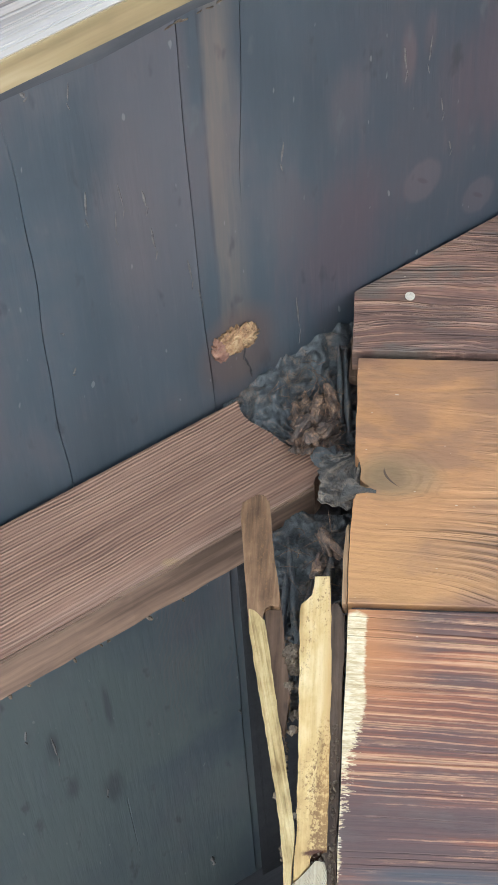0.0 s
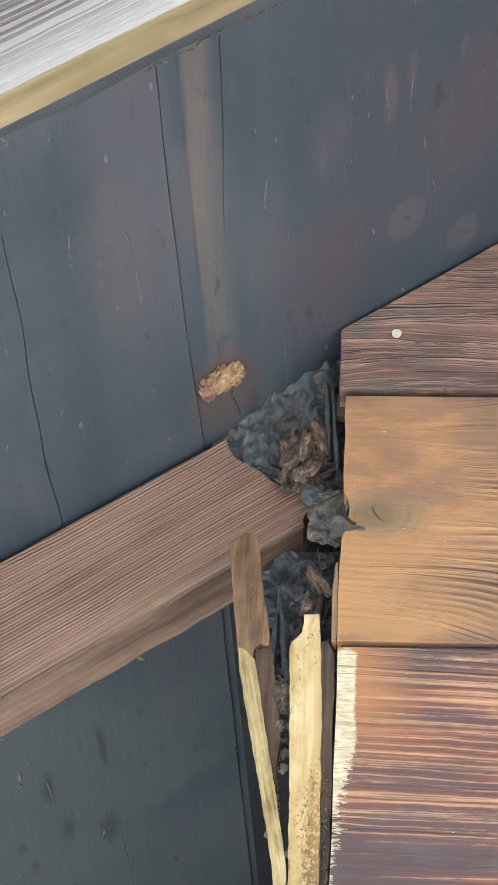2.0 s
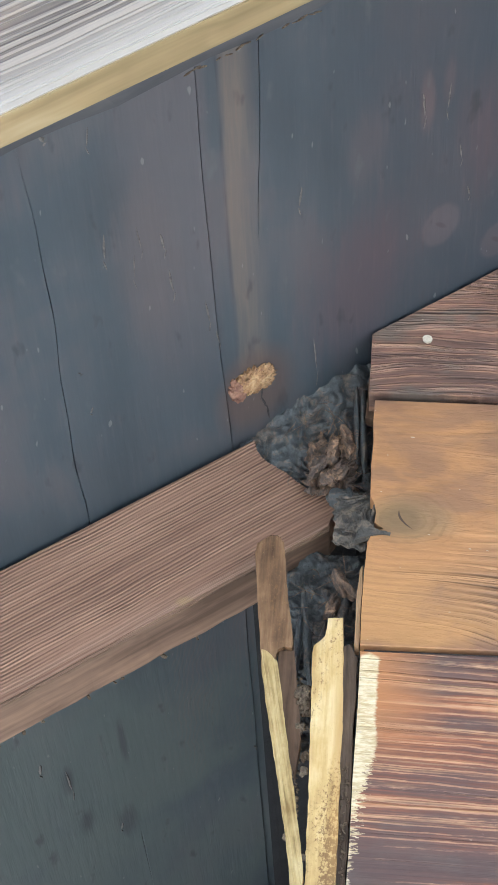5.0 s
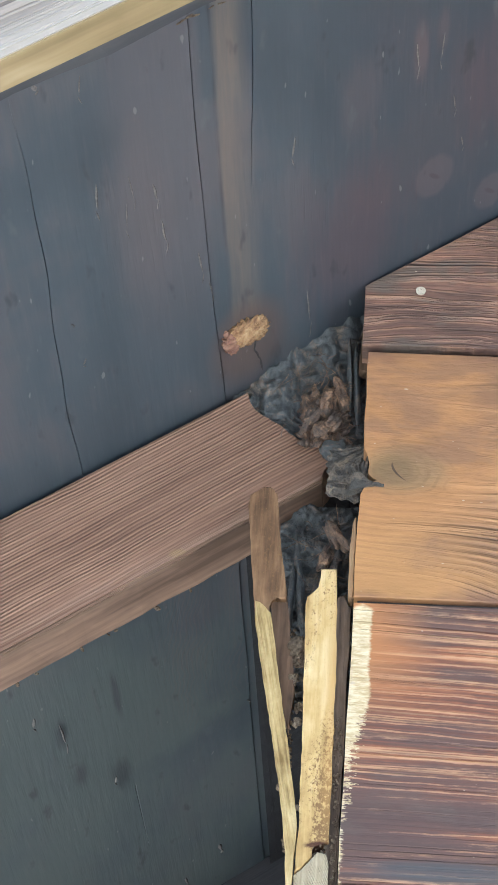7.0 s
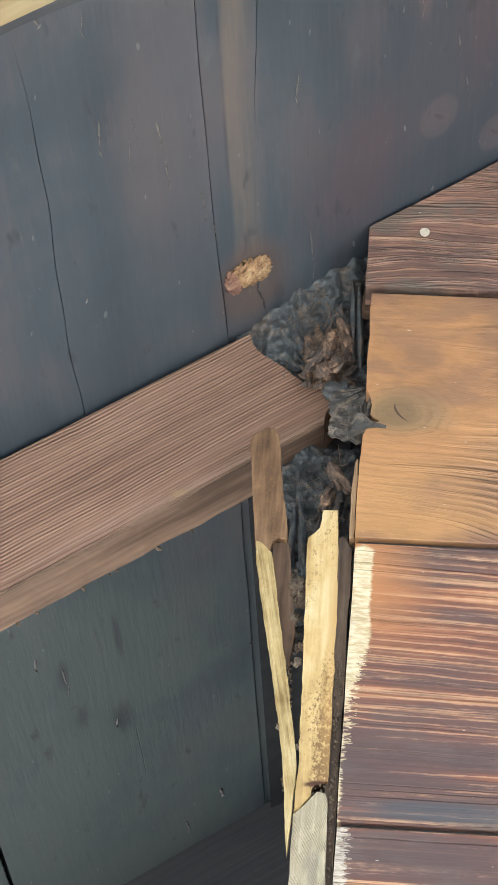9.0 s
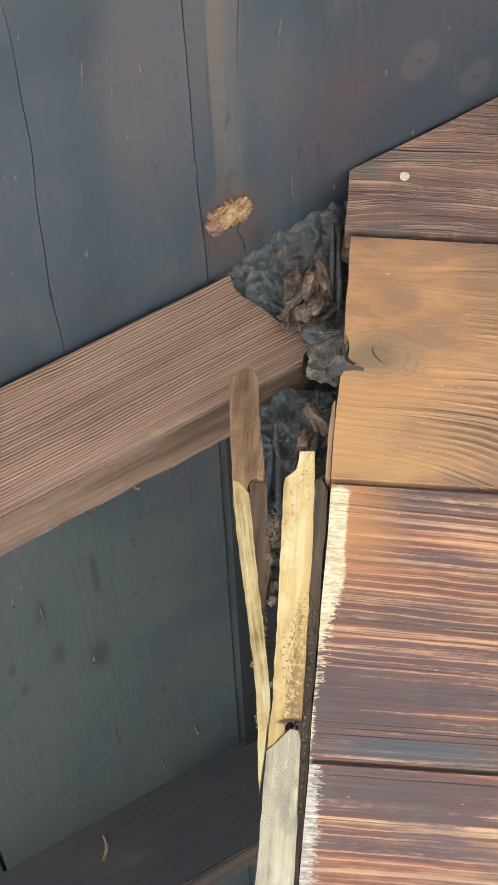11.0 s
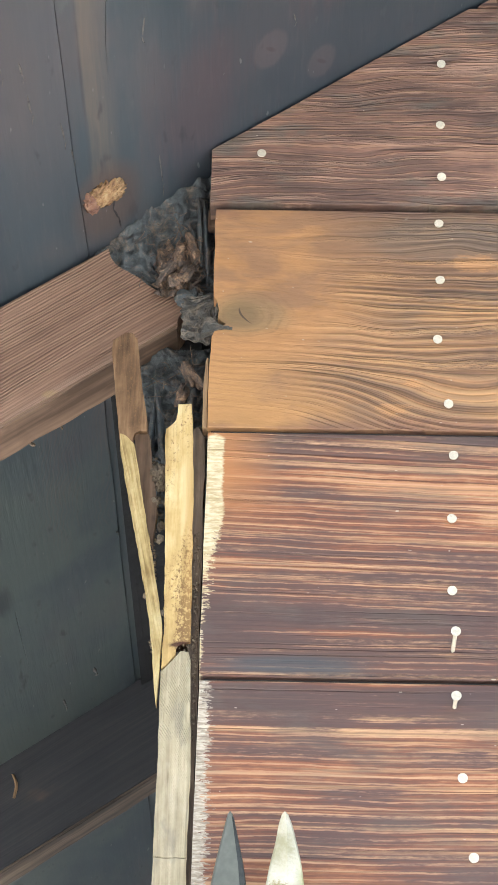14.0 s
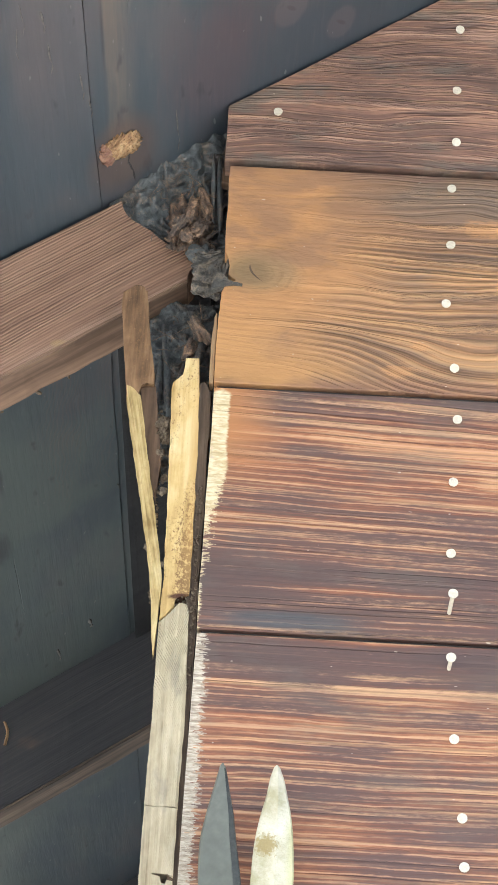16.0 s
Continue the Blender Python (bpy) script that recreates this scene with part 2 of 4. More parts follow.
        col = g.mix(g.m("MINIMUM", split, 0.9), col, (0.05, 0.03, 0.02))
    if raw:
        streak = g.noise(g.vec(g.mul(u, 190.0), seed, g.mul(w, 850.0)), 1.0, 3.0, 0.7)
        low, high = raw
        up = g.step(w, 2.282, 2.35)
        comb = g.add(0.012, g.mul(g.spot(w, 0.0, 2.302, 0.0, 0.035, 1.0), 0.04), g.mul(up, -0.007)) if high > low else 0.026
        lim = g.sub(g.add(u, g.mul(g.sub(streak, 0.5), comb), g.mul(g.sub(lichen, 0.5), 0.006)), g.add(low, g.mul(up, high - low)))
        bare = g.mix(g.step(g.add(grit, g.mul(g.sub(streak, 0.5), 0.5)), 0.3, 0.7), *(((0.5, 0.38, 0.2), (0.74, 0.64, 0.42)) if high > low else ((0.27, 0.21, 0.15), (0.6, 0.53, 0.41))))
        top = g.step(g.add(w, g.mul(g.m("ABSOLUTE", g.sub(u, 0.006)), 0.5)), 2.3945, 2.3925) if high > low else 1.0
        col = g.mix(g.mul(g.step(lim, 0.0007, -0.0007), top, 0.95), col, bare)
    flake = g.noise(g.vec(g.mul(u, 170.0), seed + 4.0, g.mul(w, 480.0)), 1.0, 1.0)
    col = g.mix(g.mul(g.step(flake, 0.78, 0.8), 0.7), col, (0.55, 0.45, 0.34))
    return g.done(col, g.add(0.45, g.mul(patch, 0.3)), relief, 0.0016, spec=0.4)


RED = [(0.12, (0.075, 0.046, 0.037)), (0.4, (0.15, 0.086, 0.063)), (0.62, (0.235, 0.125, 0.086)), (0.85, (0.36, 0.2, 0.13))]
TAN = [(0.15, (0.115, 0.067, 0.042)), (0.4, (0.2, 0.11, 0.062)), (0.62, (0.32, 0.165, 0.077)), (0.85, (0.47, 0.25, 0.107))]
PURPLE = [(0.1, (0.09, 0.056, 0.047)), (0.4, (0.124, 0.067, 0.052)), (0.58, (0.194, 0.081, 0.047)), (0.76, (0.315, 0.127, 0.06)), (0.92, (0.47, 0.245, 0.122))]
ORANGE = (0.57, 0.35, 0.19)

CLAD = [
    clad_wood("wood_top_board", RED, 3.1, [(0.085, 2.60, 0.014, 0.6)], 0.032, pitch=200.0, along=9.0, pale=(0.65, (0.42, 0.26, 0.185)), dark=(0.6, (0.07, 0.043, 0.036)), bright=170.0, gain=0.2, zones=[(2.60, 0.02, 0.04)], grey=0.75, cover=0.1),
    clad_wood("wood_knotty_board", TAN, 7.7, [(0.019, 2.476, 0.019, 0.95), (0.1, 2.53, 0.03, 0.5)], 0.022, worn=(0.055, 0.12, (0.445, 0.226, 0.09)), pitch=165.0, fan=6.5,
              pale=(0.75, (0.52, 0.29, 0.13)), dark=(0.65, (0.11, 0.068, 0.047)), zones=[(2.545, 0.03, -0.2), (2.47, 0.03, 0.1)], cover=0.3),
    clad_wood("wood_streaked_board", PURPLE, 12.3, (), 0.005, raw=(0.0012, 0.0118), blue=True, calm=1.0, pitch=235.0, tilt=0.04, bright=225.0, dark=(0.4, (0.07, 0.042, 0.038)), pale=(0.6, ORANGE), zones=[(2.345, 0.045, 0.18), (2.262, 0.036, -0.26), (2.392, 0.012, -0.1)]),
    clad_wood("wood_lower_board", PURPLE, 23.9, (), 0.005, raw=(0.0066, 0.0066), calm=1.0, pitch=225.0, bright=215.0, dark=(0.4, (0.07, 0.042, 0.038)), pale=(0.65, ORANGE), zones=[(2.222, 0.018, -0.24), (2.15, 0.05, 0.12)]),
    clad_wood("wood_plain_board", RED, 31.5, (), 0.01),
]


def soffit_wood():
    g = Nodes("black_stained_boards")
    u, w = g.y, g.x
    broad = g.noise(g.vec(g.mul(w, 60.0), g.mul(u, 5.0), 0.3), 1.0, 4.0, 0.6)
    fine = g.noise(g.vec(g.mul(w, 420.0), g.mul(u, 18.0), 2.0), 1.0, 2.0, 0.6)
    patch = g.noise(g.vec(g.mul(w, 11.0), g.mul(u, 6.0), 5.1), 1.0, 4.0, 0.55, 0.4)
    col = g.ramp(g.add(g.mul(broad, 0.3), g.mul(fine, 0.1), g.mul(patch, 0.6)),
                 [(0.3, (0.032, 0.044, 0.053)), (0.5, (0.048, 0.062, 0.073)), (0.7, (0.074, 0.088, 0.097))])
    smudge = g.noise(g.vec(g.mul(w, 70.0), g.mul(u, 17.0), 3.0), 1.0, 3.0, 0.6)
    brown = g.step(g.add(patch, g.mul(g.sub(broad, 0.5), 0.4)), 0.5, 0.68)
    col = g.mix(g.mul(brown, 0.4), col, (0.088, 0.07, 0.072))
    # Right part darkened by colour, in place of its weaker reflection and haze.
    right_dim = g.mul(g.step(g.add(w, g.mul(g.sub(patch, 0.5), 0.08)), -0.045, 0.02), g.step(u, 0.2, 0.1))
    col = g.mix(g.mul(right_dim, 0.6), col, (0.034, 0.041, 0.051))
    mauve = g.mul(g.step(g.add(w, g.mul(g.sub(patch, 0.5), 0.03)), -0.135, -0.108), g.step(w, -0.078, -0.083), g.step(g.add(u, g.mul(g.sub(patch, 0.5), 0.1)), -0.02, -0.12))
    col = g.mix(g.mul(mauve, 0.5), col, (0.098, 0.088, 0.092))
    # Greenish tint beyond the rafter; its paleness paints in bounced and reflected light.
    bounce_tint = g.noise(g.vec(g.mul(w, 9.0), g.mul(u, 5.0), 8.4), 1.0, 4.0, 0.55, 0.4)
    col = g.mix(g.mul(g.step(u, 0.06, 0.3), g.step(g.add(bounce_tint, g.mul(g.sub(smudge, 0.5), 0.3), g.mul(g.step(w, -0.1, -0.24), 0.35)), 0.42, 0.8), 0.8), col, (0.09, 0.108, 0.098))
    arcs = g.m("SINE", g.mul(g.add(w, g.mul(u, 0.16), g.mul(g.sub(patch, 0.5), 0.05)), 2 * math.pi / 0.0034))
    figure = g.mul(g.step(arcs, 0.1, 0.9), g.step(g.spot(w, u, -0.098, 0.3, 0.05, 0.24), 0.0, 0.45))
    col = g.mix(g.mul(figure, g.step(broad, 0.3, 0.55), 0.3), col, (0.115, 0.088, 0.075))
    for x0, y0, rx, ry, tone, much in ((-0.114, -0.165, 0.02, 0.075, (0.12, 0.088, 0.08), 0.2), (0.026, -0.182, 0.004, 0.024, (0.15, 0.1, 0.095), 0.4), (0.0365, -0.19, 0.0035, 0.02, (0.13, 0.09, 0.088), 0.3),
                                       (-0.005, -0.17, 0.012, 0.04, (0.1, 0.082, 0.085), 0.35), (-0.012, -0.05, 0.03, 0.08, (0.075, 0.05, 0.056), 0.5), (0.075, -0.14, 0.03, 0.07, (0.085, 0.055, 0.06), 0.45), (-0.135, -0.30, 0.02, 0.03, (0.1, 0.098, 0.1), 0.4)):
        rub = g.step(g.add(g.spot(w, u, x0, y0, rx * 1.4, ry * 1.4), g.mul(g.sub(broad, 0.5), 0.9), g.mul(g.sub(fine, 0.5), 0.5)), 0.15, 0.75)
        col = g.mix(g.mul(rub, much), col, tone)
    for x0, y0, rx, ry in ((-0.1985, 0.338, 0.005, 0.03), (-0.1692, 0.446, 0.009, 0.035), (-0.1628, 0.3247, 0.003, 0.05), (-0.1923, 0.4124, 0.006, 0.03)):
        blot = g.step(g.add(g.spot(w, u, x0, y0, rx * 1.3, ry * 1.3), g.mul(g.sub(fine, 0.5), 0.5), g.mul(g.sub(broad, 0.5), 1.2)), 0.2, 0.75)
        col = g.mix(g.mul(blot, 0.65), col, (0.018, 0.022, 0.026))
    bend = g.add(w, g.mul(g.sub(smudge, 0.5), 0.004), g.mul(g.sub(patch, 0.5), 0.006))
    strip = g.mul(g.step(bend, -0.0752, -0.0715), g.step(bend, -0.0555, -0.0655), g.step(u, 0.03, 0.0))
    col = g.mix(g.mul(strip, g.add(0.25, g.step(broad, 0.36, 0.66), g.mul(g.step(fine, 0.4, 0.65), 0.35)), 0.4), col, (0.155, 0.122, 0.094))
    seam = g.mul(g.spot(w, 0.0, -0.0742, 0.0, 0.0013, 1.0), g.step(fine, 0.3, 0.6), g.step(u, -0.02, -0.12))
    col = g.mix(g.mul(seam, 0.6), col, (0.022, 0.024, 0.028))
    for x0, y0, rx, ry in ((0.0352, -0.0705, 0.0115, 0.02), (0.0675, -0.03, 0.0105, 0.018)):
        inside = g.add(g.spot(w, u, x0, y0, rx, ry), g.mul(g.sub(smudge, 0.5), 0.25), g.mul(g.sub(fine, 0.5), 0.2))
        rim = g.m("SUBTRACT", 1.0, g.m("DIVIDE", g.m("ABSOLUTE", g.sub(inside, 0.22)), 0.2), clamp=True)
        col = g.mix(g.add(g.mul(g.step(inside, 0.0, 0.5), 0.3), g.mul(rim, 0.16)), col, (0.15, 0.11, 0.11))
        col = g.mix(g.mul(g.step(g.spot(w, g.add(u, g.mul(w, -1.2)), x0, y0 - 1.2 * x0, 0.005, 0.004), 0.2, 0.7), 0.6), col, (0.045, 0.035, 0.036))
    col = g.mix(g.mul(g.step(smudge, 0.62, 0.72), 0.6), col, (0.016, 0.02, 0.022))
    col = g.mix(g.mul(g.step(smudge, 0.36, 0.28), 0.3), col, (0.11, 0.12, 0.12))
    halo = g.spot(w, u, -0.066, -0.005, 0.024, 0.045)
    col = g.mix(g.m("MINIMUM", g.mul(halo, 1.5), 0.6), col, (0.1, 0.064, 0.05))
    fleck = g.noise(g.vec(g.mul(w, 260.0), g.mul(u, 60.0), 9.0), 1.0, 1.0)
    col = g.mix(g.mul(g.step(fleck, 0.74, 0.79), 0.6), col, (0.2, 0.2, 0.19))
    return g.done(col, g.add(0.42, g.mul(patch, 0.25)), g.add(broad, g.mul(fine, 0.3)), 0.0006, spec=0.5)


def rafter_wood(name, pale, ring=0.3, spread=0.42, groove=0.1, washed=False):
    g = Nodes(name)
    u = g.add(g.mul(g.x, CP), g.mul(g.z, SP))
    w = g.sub(g.mul(g.z, CP), g.mul(g.x, SP))
    wave = g.noise(g.vec(g.mul(u, 5.0), g.mul(g.y, 9.0), g.mul(w, 12.0)), 1.0, 3.0)
    psi = g.add(w, g.mul(g.sub(wave, 0.5), 0.011))
    lap = g.noise(g.vec(g.mul(u, 22.0), 3.0, g.mul(w, 60.0)), 1.0, 3.0, 0.6)
    line = g.add(0.5, g.mul(g.m("SINE", g.add(g.mul(psi, 2 * math.pi / 0.0020), g.mul(g.sub(lap, 0.5), 7.0))), 0.5))
    if ring > 0.1:
        sawn = g.mul(g.step(g.add(w, g.mul(g.sub(lap, 0.5), 0.02)), (EAVE - 0.0967) * CP + 0.002, (EAVE - 0.0967) * CP + 0.02), g.add(0.5, g.mul(lap, 0.9)))
        line = g.add(0.5, g.mul(g.sub(line, 0.5), sawn))
    streak = g.noise(g.vec(g.mul(u, 5.0), g.mul(g.y, 90.0), g.mul(psi, 330.0)), 1.0, 3.0, 0.6)
    patch = g.noise(g.vec(g.mul(u, 9.0), g.mul(g.y, 12.0), g.mul(w, 20.0)), 1.0, 4.0, 0.6)
    long = g.lines(u, psi, 420.0 if washed else 560.0, 1.6, 3.0, 0.46, 0.6)
    fac = g.add(g.mul(g.sub(line, 0.5), ring), g.mul(g.sub(long, 0.4), groove), g.mul(g.sub(streak, 0.5), spread * 2.0), g.mul(g.sub(patch, 0.5), 0.5), 0.5)
    a, b, c = pale
    col = g.ramp(fac, [(0.25, a), (0.52, b), (0.82, c)])
    if washed:
        band = g.step(g.add(w, g.mul(g.sub(streak, 0.5), 0.02)), 2.122, 2.1)
        col = g.mix(g.mul(band, g.add(0.55, g.mul(streak, 0.4))), col, (0.43, 0.38, 0.31))
    rub = g.mul(g.spot(g.x, g.z, -0.098, 2.4385, 0.012, 0.006), g.step(g.y, 0.06, 0.03))
    col = g.mix(g.step(g.add(rub, g.mul(g.sub(streak, 0.5), 0.9)), 0.3, 0.7), col, (0.3, 0.2, 0.09)) if ring > 0.1 else col
    # Worn lower arris; the highlight along it is painted in too.
    if ring > 0.1:
        low = (EAVE - 0.0967) * CP
        rubbed = g.mul(g.step(w, low + 0.011, low + 0.003), g.step(g.add(streak, g.mul(g.sub(patch, 0.5), 0.6)), 0.36, 0.6))
        col = g.mix(g.mul(rubbed, 0.5), col, (0.34, 0.245, 0.19))
    bare = g.step(patch, 0.62, 0.8)
    col = g.mix(g.mul(bare, 0.25), col, (0.32, 0.19, 0.1))
    return g.done(col, 0.72, g.add(g.mul(line, ring * 2.0), g.mul(long, groove * 2.0), g.mul(streak, 0.5)), 0.0008, spec=0.25)


def raw_wood(name, stops, axis="z", bump=0.0016, fine=1.0, saw=False, dirt=0.0, slant=0.0):
    g = Nodes(name)
    a = {"x": g.x, "y": g.y, "z": g.z}[axis]
    b = g.add(g.x, g.mul(g.z, slant)) if axis != "x" else g.z
    streak = g.noise(g.vec(g.mul(a, 14.0), g.mul(g.y, 300.0 * fine), g.mul(b, 420.0 * fine)), 1.0, 3.0, 0.6)
    patch = g.noise(g.vec(g.mul(g.x, 90.0), g.mul(g.y, 90.0), g.mul(g.z, 45.0)), 1.0, 4.0, 0.6)
    col = g.ramp(g.add(g.mul(streak, 0.5), g.mul(patch, 0.5)), stops)
    height = g.add(streak, g.mul(patch, 0.4))
    if saw:
        skew = g.add(g.z, g.mul(g.x, 1.25), g.mul(g.m("POWER", g.m("ABSOLUTE", g.add(g.x, 0.024)), 2.0), 22.0))
        cut = g.add(g.mul(g.m("SINE", g.add(g.mul(skew, 2 * math.pi / 0.0024), g.mul(patch, 11.0))), 0.5), 0.5)
        fresh = g.add(0.1, g.mul(g.step(g.z, 2.185, 2.222), 0.8))
        k = g.mul(g.step(g.add(cut, g.mul(g.sub(streak, 0.5), 1.6)), 0.66, 1.0), g.step(patch, 0.42, 0.56), g.step(g.noise(g.vec(g.mul(g.x, 260.0), 9.0, g.mul(g.z, 130.0)), 1.0, 2.0), 0.38, 0.55), fresh)
        col = g.mix(g.mul(k, 0.6), col, (0.1, 0.078, 0.05))
        blotch = g.noise(g.vec(g.mul(g.x, 70.0), 2.0, g.mul(g.z, 26.0)), 1.0, 4.0, 0.65)
        col = g.mix(g.mul(g.step(blotch, 0.52, 0.7), 0.5), col, (0.22, 0.195, 0.155))
        col = g.mix(g.mul(g.step(blotch, 0.44, 0.3), 0.4), col, (0.56, 0.5, 0.38))
        height = g.sub(height, g.mul(k, 0.6))
    if dirt:
        spots = g.noise(g.vec(g.mul(g.x, 520.0), g.mul(g.y, 520.0), g.mul(g.z, 400.0)), 1.0, 4.0, 0.75)
        low = g.noise(g.vec(g.mul(g.x, 60.0), 4.0, g.mul(g.z, 22.0)), 1.0, 2.0)
        rot = g.mul(g.step(g.z, 2.34, 2.28), g.step(g.x, -0.018, -0.008), 0.5)
        k = g.mul(g.step(g.add(spots, g.mul(rot, 0.3)), 0.52, 0.66), g.step(g.add(low, rot), 0.47, 0.66))
        col = g.mix(g.mul(k, dirt), col, (0.2, 0.115, 0.05))
        pore = g.noise(g.vec(g.mul(g.x, 900.0), 7.0, g.mul(g.z, 800.0)), 1.0, 2.0, 0.7)
        col = g.mix(g.mul(g.step(pore, 0.6, 0.72), 0.4), col, (0.36, 0.23, 0.095))
        rust = g.mul(g.spot(g.x, g.add(g.z, g.mul(g.sub(spots, 0.5), 0.004)), -0.009, 2.257, 0.0095, 0.0026), 3.0)
        col = g.mix(g.m("MINIMUM", rust, 0.92), col, (0.06, 0.022, 0.016))
        warm = g.mul(g.step(g.add(g.x, g.mul(g.sub(patch, 0.5), 0.016)), -0.013, -0.004), g.step(g.z, 2.25, 2.3), 0.65)
        col = g.mix(warm, col, (0.46, 0.265, 0.085))
    return g.done(col, 0.75, height, bump, spec=0.25)


def lumpy(name, stops, scale, rough, depth, spec=0.3, metal=0.0):
    g = Nodes(name)
    v = g.vec(g.x, g.y, g.z)
    a, b = g.noise(v, scale, 4.0, 0.6), g.noise(v, scale * 6.5, 3.0, 0.6)
    col = g.ramp(g.add(g.mul(a, 0.65), g.mul(b, 0.35)), stops)
    return g.done(col, rough, g.add(a, g.mul(b, 0.5)), depth, spec, metal)


M_SOFFIT = soffit_wood()
M_RAFTER = rafter_wood("brown_rafter_wood", ((0.13, 0.074, 0.05), (0.265, 0.157, 0.105), (0.41, 0.258, 0.178)), 0.22, 0.24, 0.09)
# Darker copy of M_UNDER: the far undersides' shade is in the colour.
M_UNDER_DARK = rafter_wood("shaded_far_underside", ((0.05, 0.04, 0.034), (0.12, 0.09, 0.068), (0.25, 0.19, 0.135)), 0.02, 0.6, 0.05)
# Darker, bluer rafter wood for the rafters further back.
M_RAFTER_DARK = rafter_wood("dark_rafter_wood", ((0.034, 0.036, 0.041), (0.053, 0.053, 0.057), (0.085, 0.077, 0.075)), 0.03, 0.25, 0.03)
# Rafter wood made darker, so the underside's shade is in its colour.
M_UNDER = rafter_wood("worn_shaded_underside", ((0.1, 0.064, 0.043), (0.215, 0.137, 0.092), (0.36, 0.24, 0.158)), 0.02, 0.5, 0.08)
M_BARGE = rafter_wood("silvered_barge_wood", ((0.1, 0.08, 0.063), (0.2, 0.164, 0.13), (0.31, 0.26, 0.205)), 0.04, 0.5, 0.45, True)
M_BARGE_EDGE = rafter_wood("yellow_barge_edge", ((0.17, 0.125, 0.06), (0.28, 0.21, 0.105), (0.38, 0.3, 0.17)), 0.05)
M_RAW = raw_wood("fresh_split_wood", [(0.34, (0.35, 0.22, 0.08)), (0.5, (0.56, 0.395, 0.165)), (0.68, (0.74, 0.6, 0.33))], bump=0.0013, fine=0.45, dirt=0.95)
M_SPLINT = raw_wood("pale_splinter_wood", [(0.36, (0.22, 0.14, 0.05)), (0.5, (0.48, 0.35, 0.15)), (0.64, (0.62, 0.49, 0.25))], bump=0.0025, fine=1.4, dirt=0.4, slant=0.2)
M_GREY = raw_wood("greyed_sawn_wood", [(0.3, (0.23, 0.18, 0.11)), (0.5, (0.43, 0.36, 0.235)), (0.72, (0.62, 0.53, 0.36))], bump=0.0012, fine=1.3, saw=True)
M_BROWN = raw_wood("brown_stained_lath", [(0.34, (0.06, 0.033, 0.018)), (0.5, (0.17, 0.097, 0.05)), (0.68, (0.31, 0.185, 0.095))], bump=0.002, fine=0.7, dirt=0.8)
# Darker copy of the brown lath, with the inner lath's shade in it.
M_LATH = raw_wood("shaded_brown_lath", [(0.32, (0.05, 0.032, 0.02)), (0.5, (0.11, 0.068, 0.042)), (0.7, (0.17, 0.11, 0.07))], bump=0.001, fine=0.7)
M_TANLATH = raw_wood("tan_lath_wood", [(0.32, (0.16, 0.1, 0.055)), (0.5, (0.33, 0.21, 0.115)), (0.7, (0.45, 0.31, 0.18))], fine=0.8)
M_DARK = raw_wood("dark_batten_wood", [(0.3, (0.045, 0.033, 0.025)), (0.5, (0.11, 0.078, 0.055)), (0.72, (0.19, 0.14, 0.1))], bump=0.002)
M_SCAR = raw_wood("torn_knot_wood", [(0.36, (0.13, 0.065, 0.038)), (0.5, (0.34, 0.205, 0.1)), (0.66, (0.52, 0.37, 0.2))], axis="y", bump=0.003, fine=0.8)
def web(name, cold, warm, tan, seed, warmth):
    """Matted web and chewed fibre: cold grey skin, brown patches and a few tan fibres."""
    g = Nodes(name)
    v = g.vec(g.add(g.x, seed), g.y, g.z)
    broad, mid, fine = g.noise(v, 75.0, 3.0, 0.6, 0.8), g.noise(v, 260.0, 4.0, 0.65, 0.6), g.noise(v, 1300.0, 3.0, 0.7)
    tone = g.add(0.35, g.mul(mid, 0.8), g.mul(g.sub(fine, 0.5), 0.4))
    col = g.mix(g.step(g.add(broad, g.mul(g.sub(mid, 0.5), 0.5)), warmth, warmth + 0.16), cold, warm)
    col = g.mix(g.mul(g.step(g.add(mid, g.mul(g.sub(broad, 0.5), 0.7)), 0.56, 0.7), 0.55), col, tan)
    col = g.mix(g.step(tone, 0.85, 0.55), col, tuple(c * 0.45 for c in cold))
    return g.done(col, g.add(0.5, g.mul(mid, 0.35)), g.add(mid, g.mul(fine, 0.2)), 0.0014, 0.35)


M_SCAR_RED = raw_wood("torn_red_wood", [(0.34, (0.13, 0.065, 0.05)), (0.5, (0.25, 0.135, 0.09)), (0.7, (0.38, 0.25, 0.17))], axis="y", bump=0.0022, fine=0.6)
M_MEMB = web("dark_matted_web", (0.102, 0.112, 0.114), (0.145, 0.124, 0.106), (0.21, 0.165, 0.125), 0.0, 0.48)
M_FIBRE = web("brown_matted_fibre", (0.13, 0.1, 0.08), (0.23, 0.15, 0.1), (0.46, 0.29, 0.17), 3.0, 0.42)
M_FLAP = web("grey_brown_web", (0.095, 0.09, 0.08), (0.14, 0.115, 0.09), (0.23, 0.185, 0.135), 7.0, 0.42)
M_CRUMB = lumpy("crumbled_wood", [(0.3, (0.06, 0.04, 0.025)), (0.55, (0.17, 0.13, 0.09)), (0.75, (0.4, 0.33, 0.22))], 300.0, 0.9, 0.002)
M_NAIL = lumpy("galvanised_zinc", [(0.3, (0.54, 0.48, 0.37)), (0.7, (0.76, 0.69, 0.55))], 500.0, 0.5, 0.0004, 0.5, 0.0)
M_STEEL = lumpy("grey_blade_steel", [(0.3, (0.1, 0.1, 0.075)), (0.5, (0.135, 0.135, 0.105)), (0.72, (0.19, 0.188, 0.15))], 30.0, 0.4, 0.0003, 0.5, 0.15)
